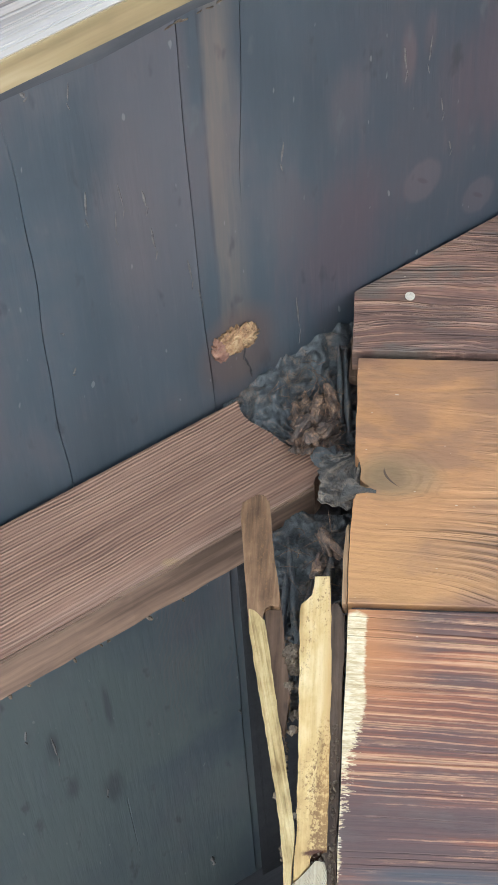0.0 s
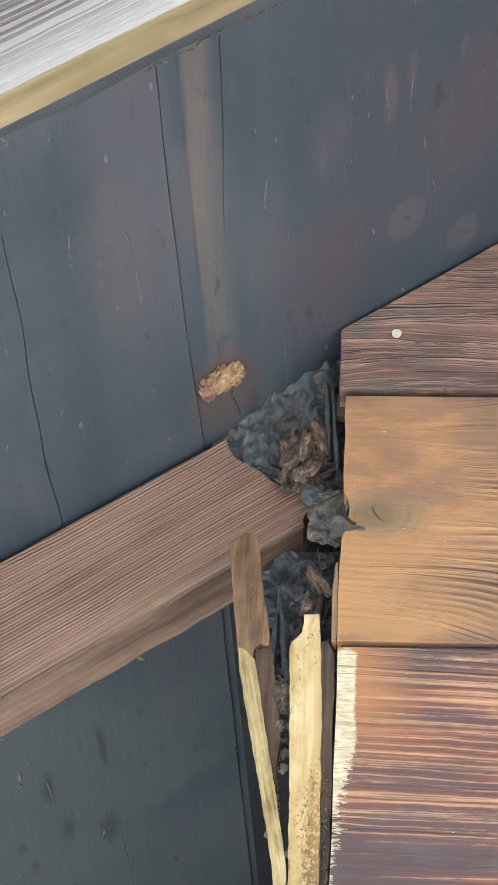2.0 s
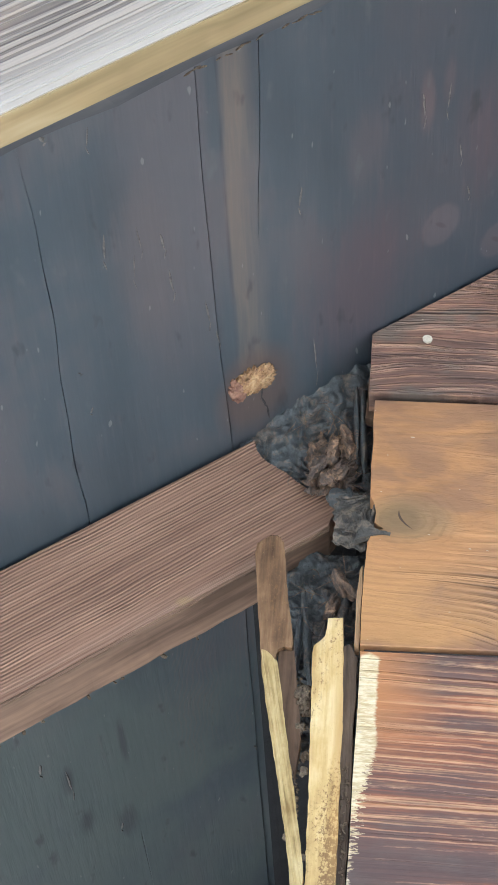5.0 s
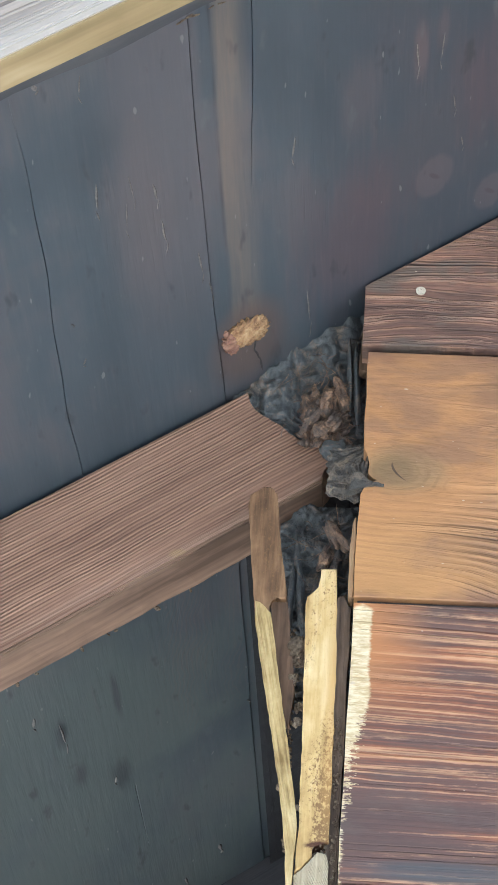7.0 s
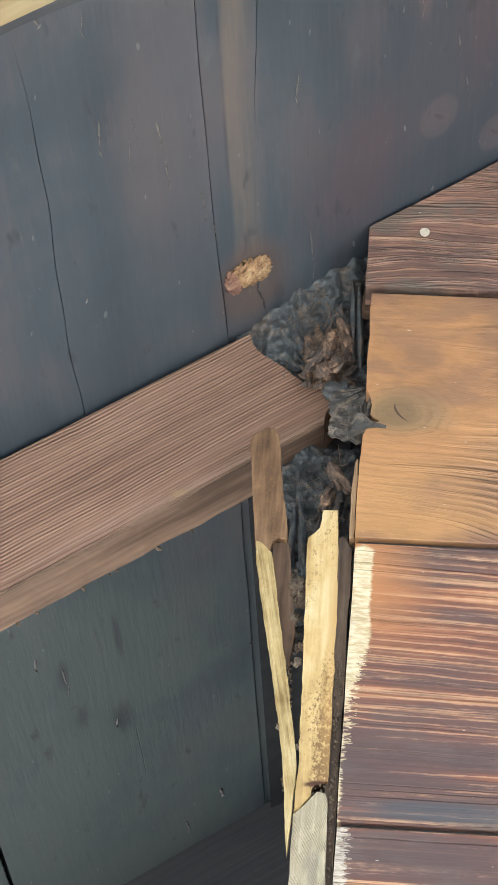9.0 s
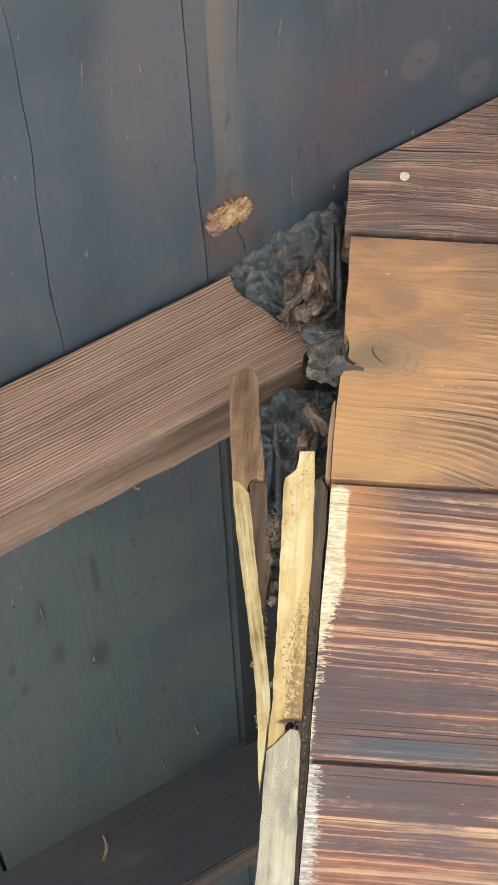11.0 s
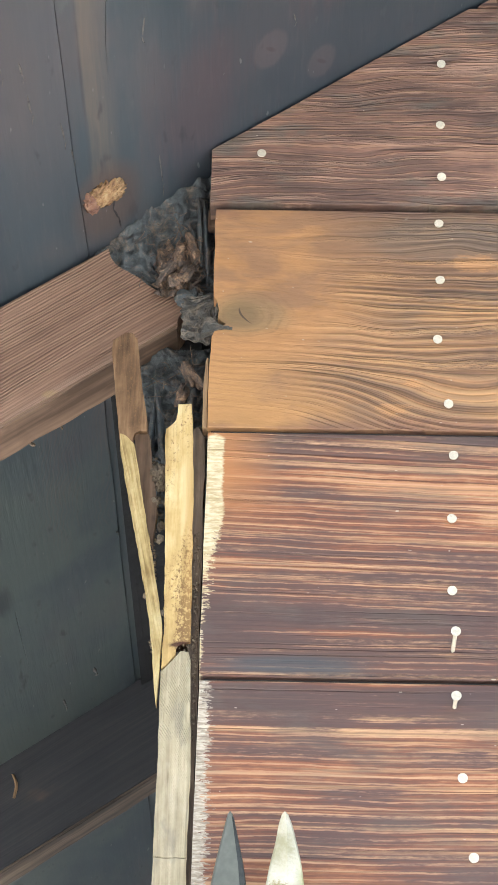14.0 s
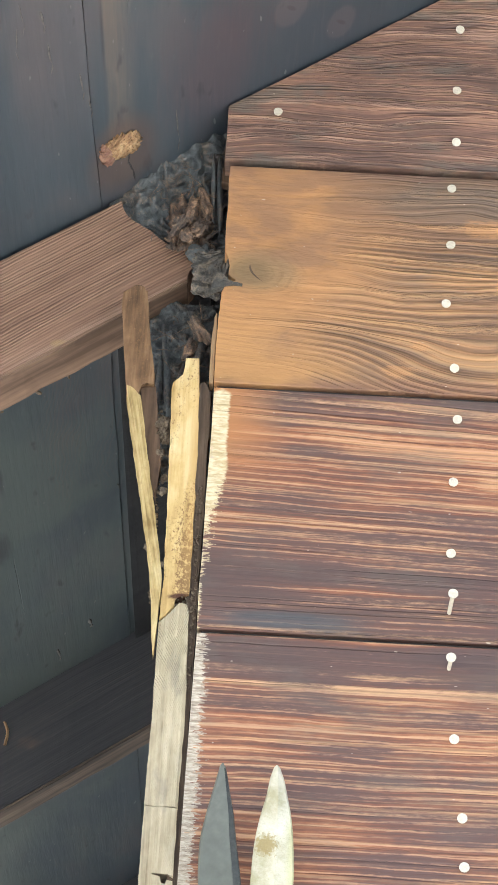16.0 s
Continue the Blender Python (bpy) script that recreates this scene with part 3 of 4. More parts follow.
M_BEVEL = lumpy("dark_ground_steel", [(0.3, (0.03, 0.03, 0.025)), (0.6, (0.07, 0.068, 0.055)), (0.72, (0.3, 0.28, 0.2))], 80.0, 0.45, 0.0003, 0.5, 0.3)


def pale_blade():
    g = Nodes("scuffed_pale_blade")
    v = g.vec(g.x, g.y, g.z)
    a, b = g.noise(v, 60.0, 3.0, 0.6), g.noise(v, 600.0, 4.0, 0.7)
    col = g.ramp(g.add(g.mul(a, 0.8), g.mul(b, 0.2)), [(0.35, (0.38, 0.34, 0.2)), (0.5, (0.54, 0.5, 0.36)), (0.68, (0.68, 0.64, 0.52))])
    dirt = g.step(g.add(g.spot(g.x, g.z, 0.0462, 2.1005, 0.011, 0.011), g.mul(g.sub(b, 0.5), 1.5)), 0.25, 0.7)
    col = g.mix(g.mul(dirt, 0.85), col, (0.27, 0.19, 0.05))
    col = g.mix(g.mul(g.step(g.add(g.x, g.mul(g.sub(a, 0.5), 0.006)), 0.0555, 0.0605), g.step(g.z, 2.13, 2.11), 0.6), col, (0.5, 0.48, 0.22))
    return g.done(col, 0.42, b, 0.0004, 0.5)


M_PALE = pale_blade()
M_POLE = lumpy("ash_pole", [(0.3, (0.3, 0.2, 0.1)), (0.7, (0.45, 0.32, 0.18))], 30.0, 0.6, 0.0006)
M_GROUND = lumpy("pale_concrete", [(0.3, (0.42, 0.42, 0.41)), (0.55, (0.55, 0.55, 0.54)), (0.75, (0.66, 0.66, 0.65))], 45.0, 0.95, 0.01)
M_ROOF = lumpy("dark_roofing_felt", [(0.3, (0.03, 0.03, 0.032)), (0.7, (0.07, 0.07, 0.072))], 90.0, 0.95, 0.002)
# Near-black wood for the plate at the wall head.
M_PLATE = lumpy("near_black_plate", [(0.3, (0.012, 0.013, 0.015)), (0.7, (0.032, 0.031, 0.032))], 60.0, 0.8, 0.001)
M_SHEATH = lumpy("black_sheathing", [(0.3, (0.03, 0.03, 0.032)), (0.7, (0.085, 0.074, 0.068))], 60.0, 0.9, 0.001)


# ---- mesh helpers ----
def part(name, bm, material, parent=None, label=""):
    me = bpy.data.meshes.new(name)
    bmesh.ops.recalc_face_normals(bm, faces=bm.faces)
    bm.to_mesh(me)
    bm.free()
    me.materials.append(material)
    ob = new(name, me)
    if parent is not None:
        ob.parent = parent
    return tagged(ob, label)


def jitter_outline(pts, step, amount, seed):
    """Subdivides a closed outline and roughens it."""
    rnd, out = random.Random(seed), []
    for (x0, z0), (x1, z1) in zip(pts, pts[1:] + pts[:1]):
        n = max(1, int(math.hypot(x1 - x0, z1 - z0) / step))
        for k in range(n):
            s = k / n
            j = amount if k else amount * 0.3
            out.append((x0 + (x1 - x0) * s + rnd.uniform(-j, j), z0 + (z1 - z0) * s + rnd.uniform(-j, j)))
    return out


def slab(pts, y0, y1, bevel=0.0008, lean=None):
    """A plate with an outline in x and z, from y0 (front) to y1. lean(x, z): how far a point is shifted in y."""
    bm = bmesh.new()
    lean = lean or (lambda x, z: 0.0)
    front = bm.faces.new([bm.verts.new((x, y0 + lean(x, z), z)) for x, z in pts])
    back = [bm.verts.new((x, y1 + lean(x, z), z)) for x, z in pts]
    bm.faces.new(back[::-1])
    fv = list(front.verts)
    for i in range(len(fv)):
        j = (i + 1) % len(fv)
        bm.faces.new((fv[i], back[i], back[j], fv[j]))
    if bevel:
        bmesh.ops.bevel(bm, geom=list(front.edges), offset=bevel, segments=1, affect="EDGES", clamp_overlap=True)
    return bm


def sloped(x0, x1, y0, y1, top, depth, jag=0.0, seed=0, bevel=0.0015, n=24):
    """A beam that lies along the roof's slope: its top is `top` below the boards, measured upright."""
    bm, rnd = bmesh.new(), random.Random(seed)
    rings = []
    for k in range(n + 1):
        x = x0 + (x1 - x0) * k / n
        j = [rnd.uniform(-jag, jag) for _ in range(3)]
        z = roof_z(x) - top
        rings.append([bm.verts.new(p) for p in ((x, y0, z), (x, y0 + j[0] * 0.4, z - depth + j[0]), (x, y1 + j[1], z - depth + j[2]), (x, y1, z))])
    for a, b in zip(rings, rings[1:]):
        for i in range(4):
            bm.faces.new((a[i], a[(i + 1) % 4], b[(i + 1) % 4], b[i]))
    bm.faces.new(rings[0]), bm.faces.new(rings[-1][::-1])
    if bevel:
        keep = [e for e in bm.edges if abs(e.verts[0].co.x - e.verts[1].co.x) > 1e-6]
        bmesh.ops.bevel(bm, geom=keep, offset=bevel, segments=2, affect="EDGES", clamp_overlap=True)
    return bm


def box(x0, x1, y0, y1, z0, z1):
    bm = bmesh.new()
    bmesh.ops.create_cube(bm, size=1)
    bmesh.ops.transform(bm, matrix=Matrix.LocRotScale(((x0 + x1) / 2, (y0 + y1) / 2, (z0 + z1) / 2), None, (x1 - x0, y1 - y0, z1 - z0)), verts=bm.verts)
    return bm


def lump(centre, radii, rough, seed, freq=60.0, sub=4, turn=(0, 0, 0), drawn=0.45):
    """A crumpled clump: a ball drawn into long soft folds and ridges."""
    bm = bmesh.new()
    bmesh.ops.create_icosphere(bm, subdivisions=sub, radius=1)
    e, c = Euler([radians(a) for a in turn]).to_matrix(), Vector(centre)
    for v in bm.verts:
        d = v.co.copy()
        p = Vector((d.x * radii[0], d.y * radii[1], d.z * radii[2]))
        q = Vector((p.x, p.y, p.z * drawn)) * freq + Vector((seed, seed * 0.7, 0))
        q += Vector((noise.noise(q * 0.6), noise.noise(q * 0.6 + Vector((9, 0, 0))), 0)) * 0.8
        fold = 1 - abs(noise.noise(q)) * 2
        f = 1 + rough * (fold - 0.5) + rough * 0.45 * (0.5 - abs(noise.noise(q * 2.3))) + rough * 0.1 * noise.noise(q * 6.3)
        v.co = c + e @ (p * f)
    for f in bm.faces:
        f.smooth = True
    return bm


# ---- ground ----
bm = bmesh.new()
bmesh.ops.create_grid(bm, x_segments=8, y_segments=8, size=400)
tagged(part("ground", bm, M_GROUND), "pale concrete yard round the timber building", "ground", kind="structure")

# ---- gable wall: horizontal boards on dark sheathing ----
wall = tagged(new("wall_north"), "timber gable wall clad in weathered horizontal boards", "wall", kind="structure")
W_END = 2 * RIDGE_X


bm = slab([(0.006, 0), (W_END, 0), (W_END, roof_z(0) - 0.004), (RIDGE_X, roof_z(RIDGE_X) - 0.004), (0.006, roof_z(0.006) - 0.004)], 0.021, 0.05, 0)
part("sheathing", bm, M_SHEATH, wall, "black sheathing behind the boards")


def board(z0, z1, left, mat, front, label="", x_top=None):
    """One cladding board from z0 up to z1; left: the outline of its left end, from below upward."""
    g0, g1 = z0 + 0.0016, z1 - 0.0014
    def cut(z):
        return max(0.0, (z - EAVE + 0.0012) / TP)
    pts = [(W_END - cut(g0), g0)]
    pts.append((W_END - cut(g1), g1))
    if cut(g1) > 0:
        pts.append((max(cut(g1), x_top or 0), g1))
    pts += left[::-1]
    part("board", slab(pts, front, front + 0.02, 0.0005), mat, wall, label)


board(Z1, Z1 + 0.16, [(-0.0016, Z1 + 0.0016), (-0.0013, 2.578), (-0.0016, roof_z(0) - 0.002), (0.0012, roof_z(0.0012) - 0.001), (0.045, roof_z(0.045) - 0.0016), (0.1, roof_z(0.1) - 0.0008), (0.158, roof_z(0.158) - 0.0014)],
      CLAD[0], -0.003, "reddish brown board with coarse raised grain", 0.163)
board(Z2, Z1, [(0.0009, Z2 + 0.0016), (0.0006, 2.42), (0.0011, 2.4452), (0.0014, 2.4475), (0.0018, 2.4613), (0.0045, 2.4672), (0.0085, 2.4683), (0.0115, 2.4702), (0.0076, 2.4716), (0.0052, 2.474), (0.0063, 2.480),
               (0.0052, 2.4855), (0.0022, 2.4905), (0.0018, 2.512), (0.0026, 2.528), (0.0017, 2.54), (0.002, Z1 - 0.0014)],
      CLAD[1], 0.0, "tan board with a rubbed knotty end and a notch")
board(Z3, Z2, [(0.0006, Z3 + 0.0016), (0.0003, 2.26), (0.0009, 2.29), (0.0007, 2.32), (0.0014, 2.36), (0.0012, Z2 - 0.0014)], CLAD[2], 0.001, "purple brown board with orange streaks and a bare end")
z = Z3
board(z - 0.16, z, [(-0.0006, z - 0.1584), (-0.0002, z - 0.09), (0.0003, z - 0.04), (0.0008, z - 0.0014)], CLAD[3], 0.0, "purple brown board with orange streaks")
z -= 0.16
while z > 0.1:
    board(z - 0.16 if z > 0.2 else 0.02, z, [(0, (z - 0.16 if z > 0.2 else 0.02) + 0.0016), (0, z - 0.0014)], CLAD[4], 0.0)
    z -= 0.16
z = Z1 + 0.16
first = True
while z < roof_z(RIDGE_X) - 0.05:
    x = (z + 0.0016 - EAVE + 0.0012) / TP
    top = min(z + 0.16, roof_z(RIDGE_X) - 0.004)
    if first:
        board(z, top, [(0.1715, z + 0.0016), (0.1735, roof_z(0.1735) - 0.0015)], CLAD[0], -0.001)
        first = False
    else:
        board(z, top, [(x, z + 0.0016)], CLAD[4], 0.0)
    z += 0.16

# Added dark strips stand in for the shadow line in each board joint.
for z in (Z1 + 0.16, Z1, Z2, Z3, Z3 - 0.16):
    x0 = max(0.003, (z - EAVE) / TP + 0.004)
    part("joint_shadow_strip", box(x0, W_END - x0, 0.0055, 0.0205, z - 0.0014, z + 0.0016), M_SHEATH, wall)

part("end_lath", slab(jitter_outline([(-0.0022, 2.3990), (0.0004, 2.3985), (0.0004, 2.4470), (-0.0004, 2.4478), (-0.0016, 2.4445), (-0.0024, 2.4300)], 0.006, 0.0003, 71), 0.0028, 0.014, 0.0005), M_TANLATH, wall, "thin pale lath at a board's broken end")

# ---- nails ----
def nail(x, z, proud, r=0.0029, drop=0.0, seed=0):
    """A round-headed nail driven along y, its head `proud` of the boards."""
    rnd, bm = random.Random(seed), bmesh.new()
    face = -0.003 if z > Z1 else 0.0
    tilt = Euler((radians(rnd.uniform(-8, 8)), 0, radians(rnd.uniform(-8, 8)))).to_matrix().to_4x4()
    turn = Matrix.Rotation(radians(90), 4, "X")
    head = Matrix.Translation((x, face - 0.0008 - proud, z - drop)) @ tilt @ turn
    bmesh.ops.create_cone(bm, cap_ends=True, segments=14, radius1=r * 0.9, radius2=r, depth=0.0014, matrix=head)
    a, b = Vector((x, 0.01, z)), Vector((x, face - 0.0008 - proud, z - drop))
    q = (b - a).to_track_quat("Z", "Y").to_matrix().to_4x4()
    bmesh.ops.create_cone(bm, cap_ends=True, segments=8, radius1=r * 0.42, radius2=r * 0.42, depth=(b - a).length, matrix=Matrix.Translation((a + b) / 2) @ q)
    part("nail", bm, M_NAIL, wall)


NAILS = [(0.1461, 2.67), (0.1446, 2.6213), (0.1446, 2.581), (0.1425, 2.5461), (0.1425, 2.5042), (0.1401, 2.4615), (0.1458, 2.4163), (0.1481, 2.3812),
         (0.1461, 2.3391), (0.1454, 2.2926), (0.1487, 2.1782), (0.1537, 2.1323), (0.1551, 2.1045), (0.1879, 2.6986), (0.0303, 2.5972)]
for i, (x, z) in enumerate(NAILS):
    nail(x, z - (0.0022 if z > Z1 else 0.0008), 0.0, seed=i)
nail(0.1450, 2.2545, 0.022, drop=-0.002, seed=40)
nail(0.1452, 2.2192, 0.013, drop=-0.002, seed=41)

# ---- roof: stained boards on rafters ----
roof = tagged(new("roof"), "pitched roof of black stained boards under dark felt", "roof", kind="structure")
Y_FRONT, Y_BACK, X_EAVE = -0.3436, 3.2, -0.62
SLOPE = lambda x, y, up: (x - SP * up, y, roof_z(x) + CP * up)


def crack_x(y):
    """The wavy split in one board."""
    return -0.1584 - 0.004 * max(0.0, y + 0.1) + 0.0011 * math.sin(y * 24 + 6.0) + 0.0004 * math.sin(y * 71)


def roof_board(edge0, edge1, lift=0.0, ys=None, bevel=0.0009):
    """A roof board along y between two edges given as functions of y, its underside raised by lift."""
    ys = ys or [Y_FRONT, Y_BACK]
    bm, rings = bmesh.new(), []
    for y in ys:
        a, b = edge0(y), edge1(y)
        rings.append([bm.verts.new(SLOPE(*p)) for p in ((a, y, lift), (b, y, lift), (b, y, 0.02), (a, y, 0.02))])
    for p, q in zip(rings, rings[1:]):
        for i in range(4):
            bm.faces.new((p[i], p[(i + 1) % 4], q[(i + 1) % 4], q[i]))
    bm.faces.new(rings[0]), bm.faces.new(rings[-1][::-1])
    keep = [e for e in bm.edges if abs(e.verts[0].co.y - e.verts[1].co.y) > 1e-6 and min(v.co.z - roof_z(v.co.x) for v in e.verts) < lift * 1.3 + 0.002]
    if bevel:
        bmesh.ops.bevel(bm, geom=keep, offset=bevel, segments=1, affect="EDGES", clamp_overlap=True)
    part("roof_board", bm, M_SOFFIT, roof)


const = lambda v: (lambda y: v)
WAVY = [Y_FRONT + 0.012 * k for k in range(70)] + [0.6, 0.9, 1.5, Y_BACK]
width = lambda y: 0.0002 * min(1.0, max(0.05, (y + 0.30) / 0.1)) if y < 0.06 else 0.0
roof_board(const(-0.262), lambda y: crack_x(y) - width(y), 0.0, WAVY)
ease = lambda v: (lambda c: c * c * (3 - 2 * c))(min(1.0, max(0.0, v)))
joint_x = lambda y: -0.0831 + 0.0026 * ease((y + 0.13) / 0.16) + 0.0003 * math.sin(y * 37)
split_x = lambda y: -0.0536 - 0.005 * ease((y + 0.3) / 0.17) + 0.0003 * math.sin(y * 51)
gape = lambda y: 0.00022 * ease((-0.12 - y) / 0.06)
roof_board(lambda y: crack_x(y) + width(y), lambda y: joint_x(y) - 0.0003, 0.0, WAVY, 0.0006)
roof_board(lambda y: joint_x(y) + 0.0006, lambda y: split_x(y) - gape(y), 0.0014, WAVY, 0.0)
roof_board(lambda y: split_x(y) + gape(y), const(0.258), 0.0014, WAVY, 0.0)
for mid in (-0.0818, -0.159, -0.0562):
    bm = bmesh.new()
    quad = [[bm.verts.new(SLOPE(mid + d, y, up)) for d, up in ((-0.006, 0.0024), (0.006, 0.0024), (0.006, 0.006), (-0.006, 0.006))] for y in (Y_FRONT, Y_BACK)]
    for i in range(4):
        bm.faces.new((quad[0][i], quad[0][(i + 1) % 4], quad[1][(i + 1) % 4], quad[1][i]))
    bm.faces.new(quad[0]), bm.faces.new(quad[1][::-1])
    part("tongue", bm, M_SOFFIT, roof)
x = -0.2634
while x > X_EAVE + 0.02:
    roof_board(const(max(X_EAVE, x - 0.17)), const(x - 0.0012))
    x -= 0.17
x = 0.2592
while x < RIDGE_X:
    roof_board(const(x), const(min(RIDGE_X, x + 0.17)))
    x += 0.1712
bm = bmesh.new()
rows_ = [[bm.verts.new(p) for p in (SLOPE(X_EAVE - 0.01, y, 0.021), SLOPE(RIDGE_X + 0.02, y, 0.021), (W_END - X_EAVE, y, roof_z(X_EAVE) + 0.02), (W_END - X_EAVE, y, roof_z(X_EAVE)), (RIDGE_X + 0.02, y, roof_z(RIDGE_X)), SLOPE(RIDGE_X, y, 0.0205), SLOPE(X_EAVE, y, 0.0205))] for y in (Y_FRONT + 0.002, Y_BACK)]
n = len(rows_[0])
for i in range(n):
    bm.faces.new((rows_[0][i], rows_[0][(i + 1) % n], rows_[1][(i + 1) % n], rows_[1][i]))
bm.faces.new(rows_[0][::-1]), bm.faces.new(rows_[1])
part("roof_felt", bm, M_ROOF, roof, "dark roofing felt")


def sliver(bm, x, y, length, wide, skew, seed, up=-0.0004):
    """A raised pale fibre torn from a board's underside."""
    rnd = random.Random(seed)
    mid = [(x + skew * (s - 0.5) + rnd.uniform(-1, 1) * wide * 0.15, y + length * (s - 0.5), wide * math.sin(math.pi * (0.08 + 0.84 * s))) for s in (0, 0.25, 0.5, 0.75, 1)]
    low = [[bm.verts.new(SLOPE(a - w / 2, b, up)), bm.verts.new(SLOPE(a, b, up - w * 0.5)), bm.verts.new(SLOPE(a + w / 2, b, up))] for a, b, w in mid]
    for p, q in zip(low, low[1:]):
        for i in range(2):
            bm.faces.new((p[i], p[i + 1], q[i + 1], q[i]))


bm = bmesh.new()
SCARS = [(-0.1308, -0.280, 0.02, 0.0008), (-0.1046, -0.178, 0.022, 0.0013), (-0.1026, -0.143, 0.03, 0.0011), (-0.1305, -0.196, 0.03, 0.0012), (-0.1488, -0.2923, 0.008, 0.002), (-0.087, -0.102, 0.03, 0.001),
         (-0.0382, -0.159, 0.024, 0.0012), (-0.0331, -0.012, 0.05, 0.0009), (0.0237, -0.184, 0.03, 0.0011), (0.0366, -0.181, 0.03, 0.0008), (0.0441, -0.13, 0.02, 0.0008), (0.0495, -0.092, 0.014, 0.0009),
         (-0.1475, -0.0666, 0.008, 0.0012), (-0.1503, -0.1039, 0.004, 0.0012), (-0.115, -0.19, 0.03, 0.0006), (-0.1185, -0.17, 0.03, 0.0006), (-0.083, -0.075, 0.02, 0.0008), (-0.198, 0.337, 0.05, 0.0014),
         (-0.2119, 0.30, 0.02, 0.002), (-0.112, 0.674, 0.02, 0.003), (-0.1395, 0.703, 0.03, 0.002), (-0.173, 0.449, 0.015, 0.0015), (-0.0819, 0.4417, 0.01, 0.0016)]
for i, (x, y, ln, wd) in enumerate(SCARS):
    lean_by = 0.0012 * (1 if i % 3 else -1)
    sliver(bm, x, y, ln * 0.62, wd * 1.05, lean_by, i, -0.0002)
    sliver(bm, x + lean_by * 0.6, y + ln * 0.5, ln * 0.3, wd * 0.7, -lean_by, i + 70, -0.0002)
tagged(part("torn_fibres", bm, lumpy("dry_torn_fibre", [(0.35, (0.06, 0.06, 0.06)), (0.6, (0.16, 0.145, 0.13))], 220.0, 0.8, 0.0005), roof, "pale torn wood fibres"), kind="stuff")

# a torn knot beside the board joint
for x, y, rx, ry, spin, seed, mat, label in ((-0.0655, -0.0158, 0.0125, 0.0105, 38, 3.0, "pale", "raw orange torn knot in the black board"), (-0.0752, -0.0135, 0.0045, 0.0105, -8, 6.0, "pink", "reddish torn fibres beside the knot")):
    bm = lump((0, 0, 0), (rx, ry, 0.0026), 0.42, seed, 330, 5, (0, 0, spin))
    bmesh.ops.transform(bm, matrix=Matrix.Translation(SLOPE(x, y, 0.0005)) @ Matrix.Rotation(-PITCH, 4, "Y"), verts=bm.verts)
    part("torn_knot", bm, M_SCAR if mat == "pale" else M_SCAR_RED, roof, label)
bm = bmesh.new()
for k, (x, y, skew) in enumerate(((-0.0622, 0.001, -0.0016), (-0.0612, 0.012, 0.0026), (-0.0595, 0.0235, 0.0008))):
    sliver(bm, x, y, 0.014, 0.0011, skew, 90 + k, 0.0008)
part("knot_split", bm, M_SHEATH, roof, "dark curved split below the torn knot")

# ---- barge board ----
barge = tagged(new("barge_board"), "silver-grey weathered barge board with a yellowed lower edge", "barge board")
part("face_board", sloped(X_EAVE - 0.01, RIDGE_X, -0.363, -0.3512, 0.0432 - 0.26, 0.26, 0.0004, 2), M_BARGE, barge)
part("lower_edge", sloped(X_EAVE - 0.01, RIDGE_X, -0.3622, -0.3438, 0.0, 0.0444, 0.0004, 4), M_BARGE_EDGE, barge, "yellowed bare lower edge")
lath = tagged(part("verge_batten", sloped(X_EAVE, RIDGE_X, -0.3434, -0.2965, -0.001, 0.006, 0.0014, 6, 0.0006, 120), rafter_wood("grey_batten_wood", ((0.042, 0.044, 0.047), (0.07, 0.072, 0.075), (0.11, 0.108, 0.104)), 0.03, 0.3, 0.05)), "black stained batten behind the barge board", "batten")

bm, rnd = bmesh.new(), random.Random(61)
for k in range(26):
    x = -0.085 + 0.0034 * k + rnd.uniform(-0.001, 0.001)
    if 9 < k < 13 or 17 < k < 21 or k in (3, 6):
        continue
    r = rnd.uniform(0.0007, 0.0017)
    m = Matrix.LocRotScale((x, -0.2966 + rnd.uniform(-0.0008, 0.0012), roof_z(x) - 0.0062), Euler((0, -PITCH + rnd.uniform(-0.3, 0.3), rnd.uniform(-0.4, 0.4))), (r * 2.4, r * 0.5, r * 0.45))
    bmesh.ops.create_icosphere(bm, subdivisions=1, radius=1, matrix=m)
tagged(part("chipped_edge", bm, M_CRUMB, lath, "pale chipped edge"), kind="stuff")

# ---- rafters ----
def rafter(y0, mat, x1, label, seed, depth):
    """A rafter with its worn underside, darkened by colour, as a strip of its own."""
    ob = tagged(new("rafter"), label, "rafter", "rafters")
    part("beam", sloped(X_EAVE + 0.01, x1, y0, y0 + 0.039, -0.0005, depth - 0.003, 0.0003, seed, 0.0008, 90), mat, ob)
    part("underside", sloped(X_EAVE + 0.01, x1, y0 + 0.0005, y0 + 0.0388, depth - 0.0029, 0.0029, 0.0005, seed + 50, 0.001, 30), M_UNDER_DARK, ob, "worn brown underside, shade in its colour")
    return ob


END = [(-0.0207, roof_z(-0.0207) - 0.0937), (-0.0216, 2.4943), (-0.0188, 2.4986), (-0.0169, 2.5047), (-0.0205, 2.511), (-0.0238, 2.5123), (-0.0317, 2.5138), (-0.039, 2.5177), (-0.0436, 2.5224), (-0.0524, 2.5282), (-0.0606, 2.5339), (-0.0656, 2.5391), (-0.0678, 2.5472), (-0.069, roof_z(-0.069) + 0.0005)]
low_edge = [(x, roof_z(x) - 0.0937) for x in (X_EAVE + 0.01 + 0.0125 * k for k in range(48))]
broken = jitter_outline(END, 0.0024, 0.0007, 13)[:-1]
broken = broken[:len(broken) - int(math.dist(END[-1], END[0]) / 0.0024)]
corner_rafter = tagged(new("rafter"), "brown sawn rafter with a broken end at the wall corner", "rafter", "rafters")
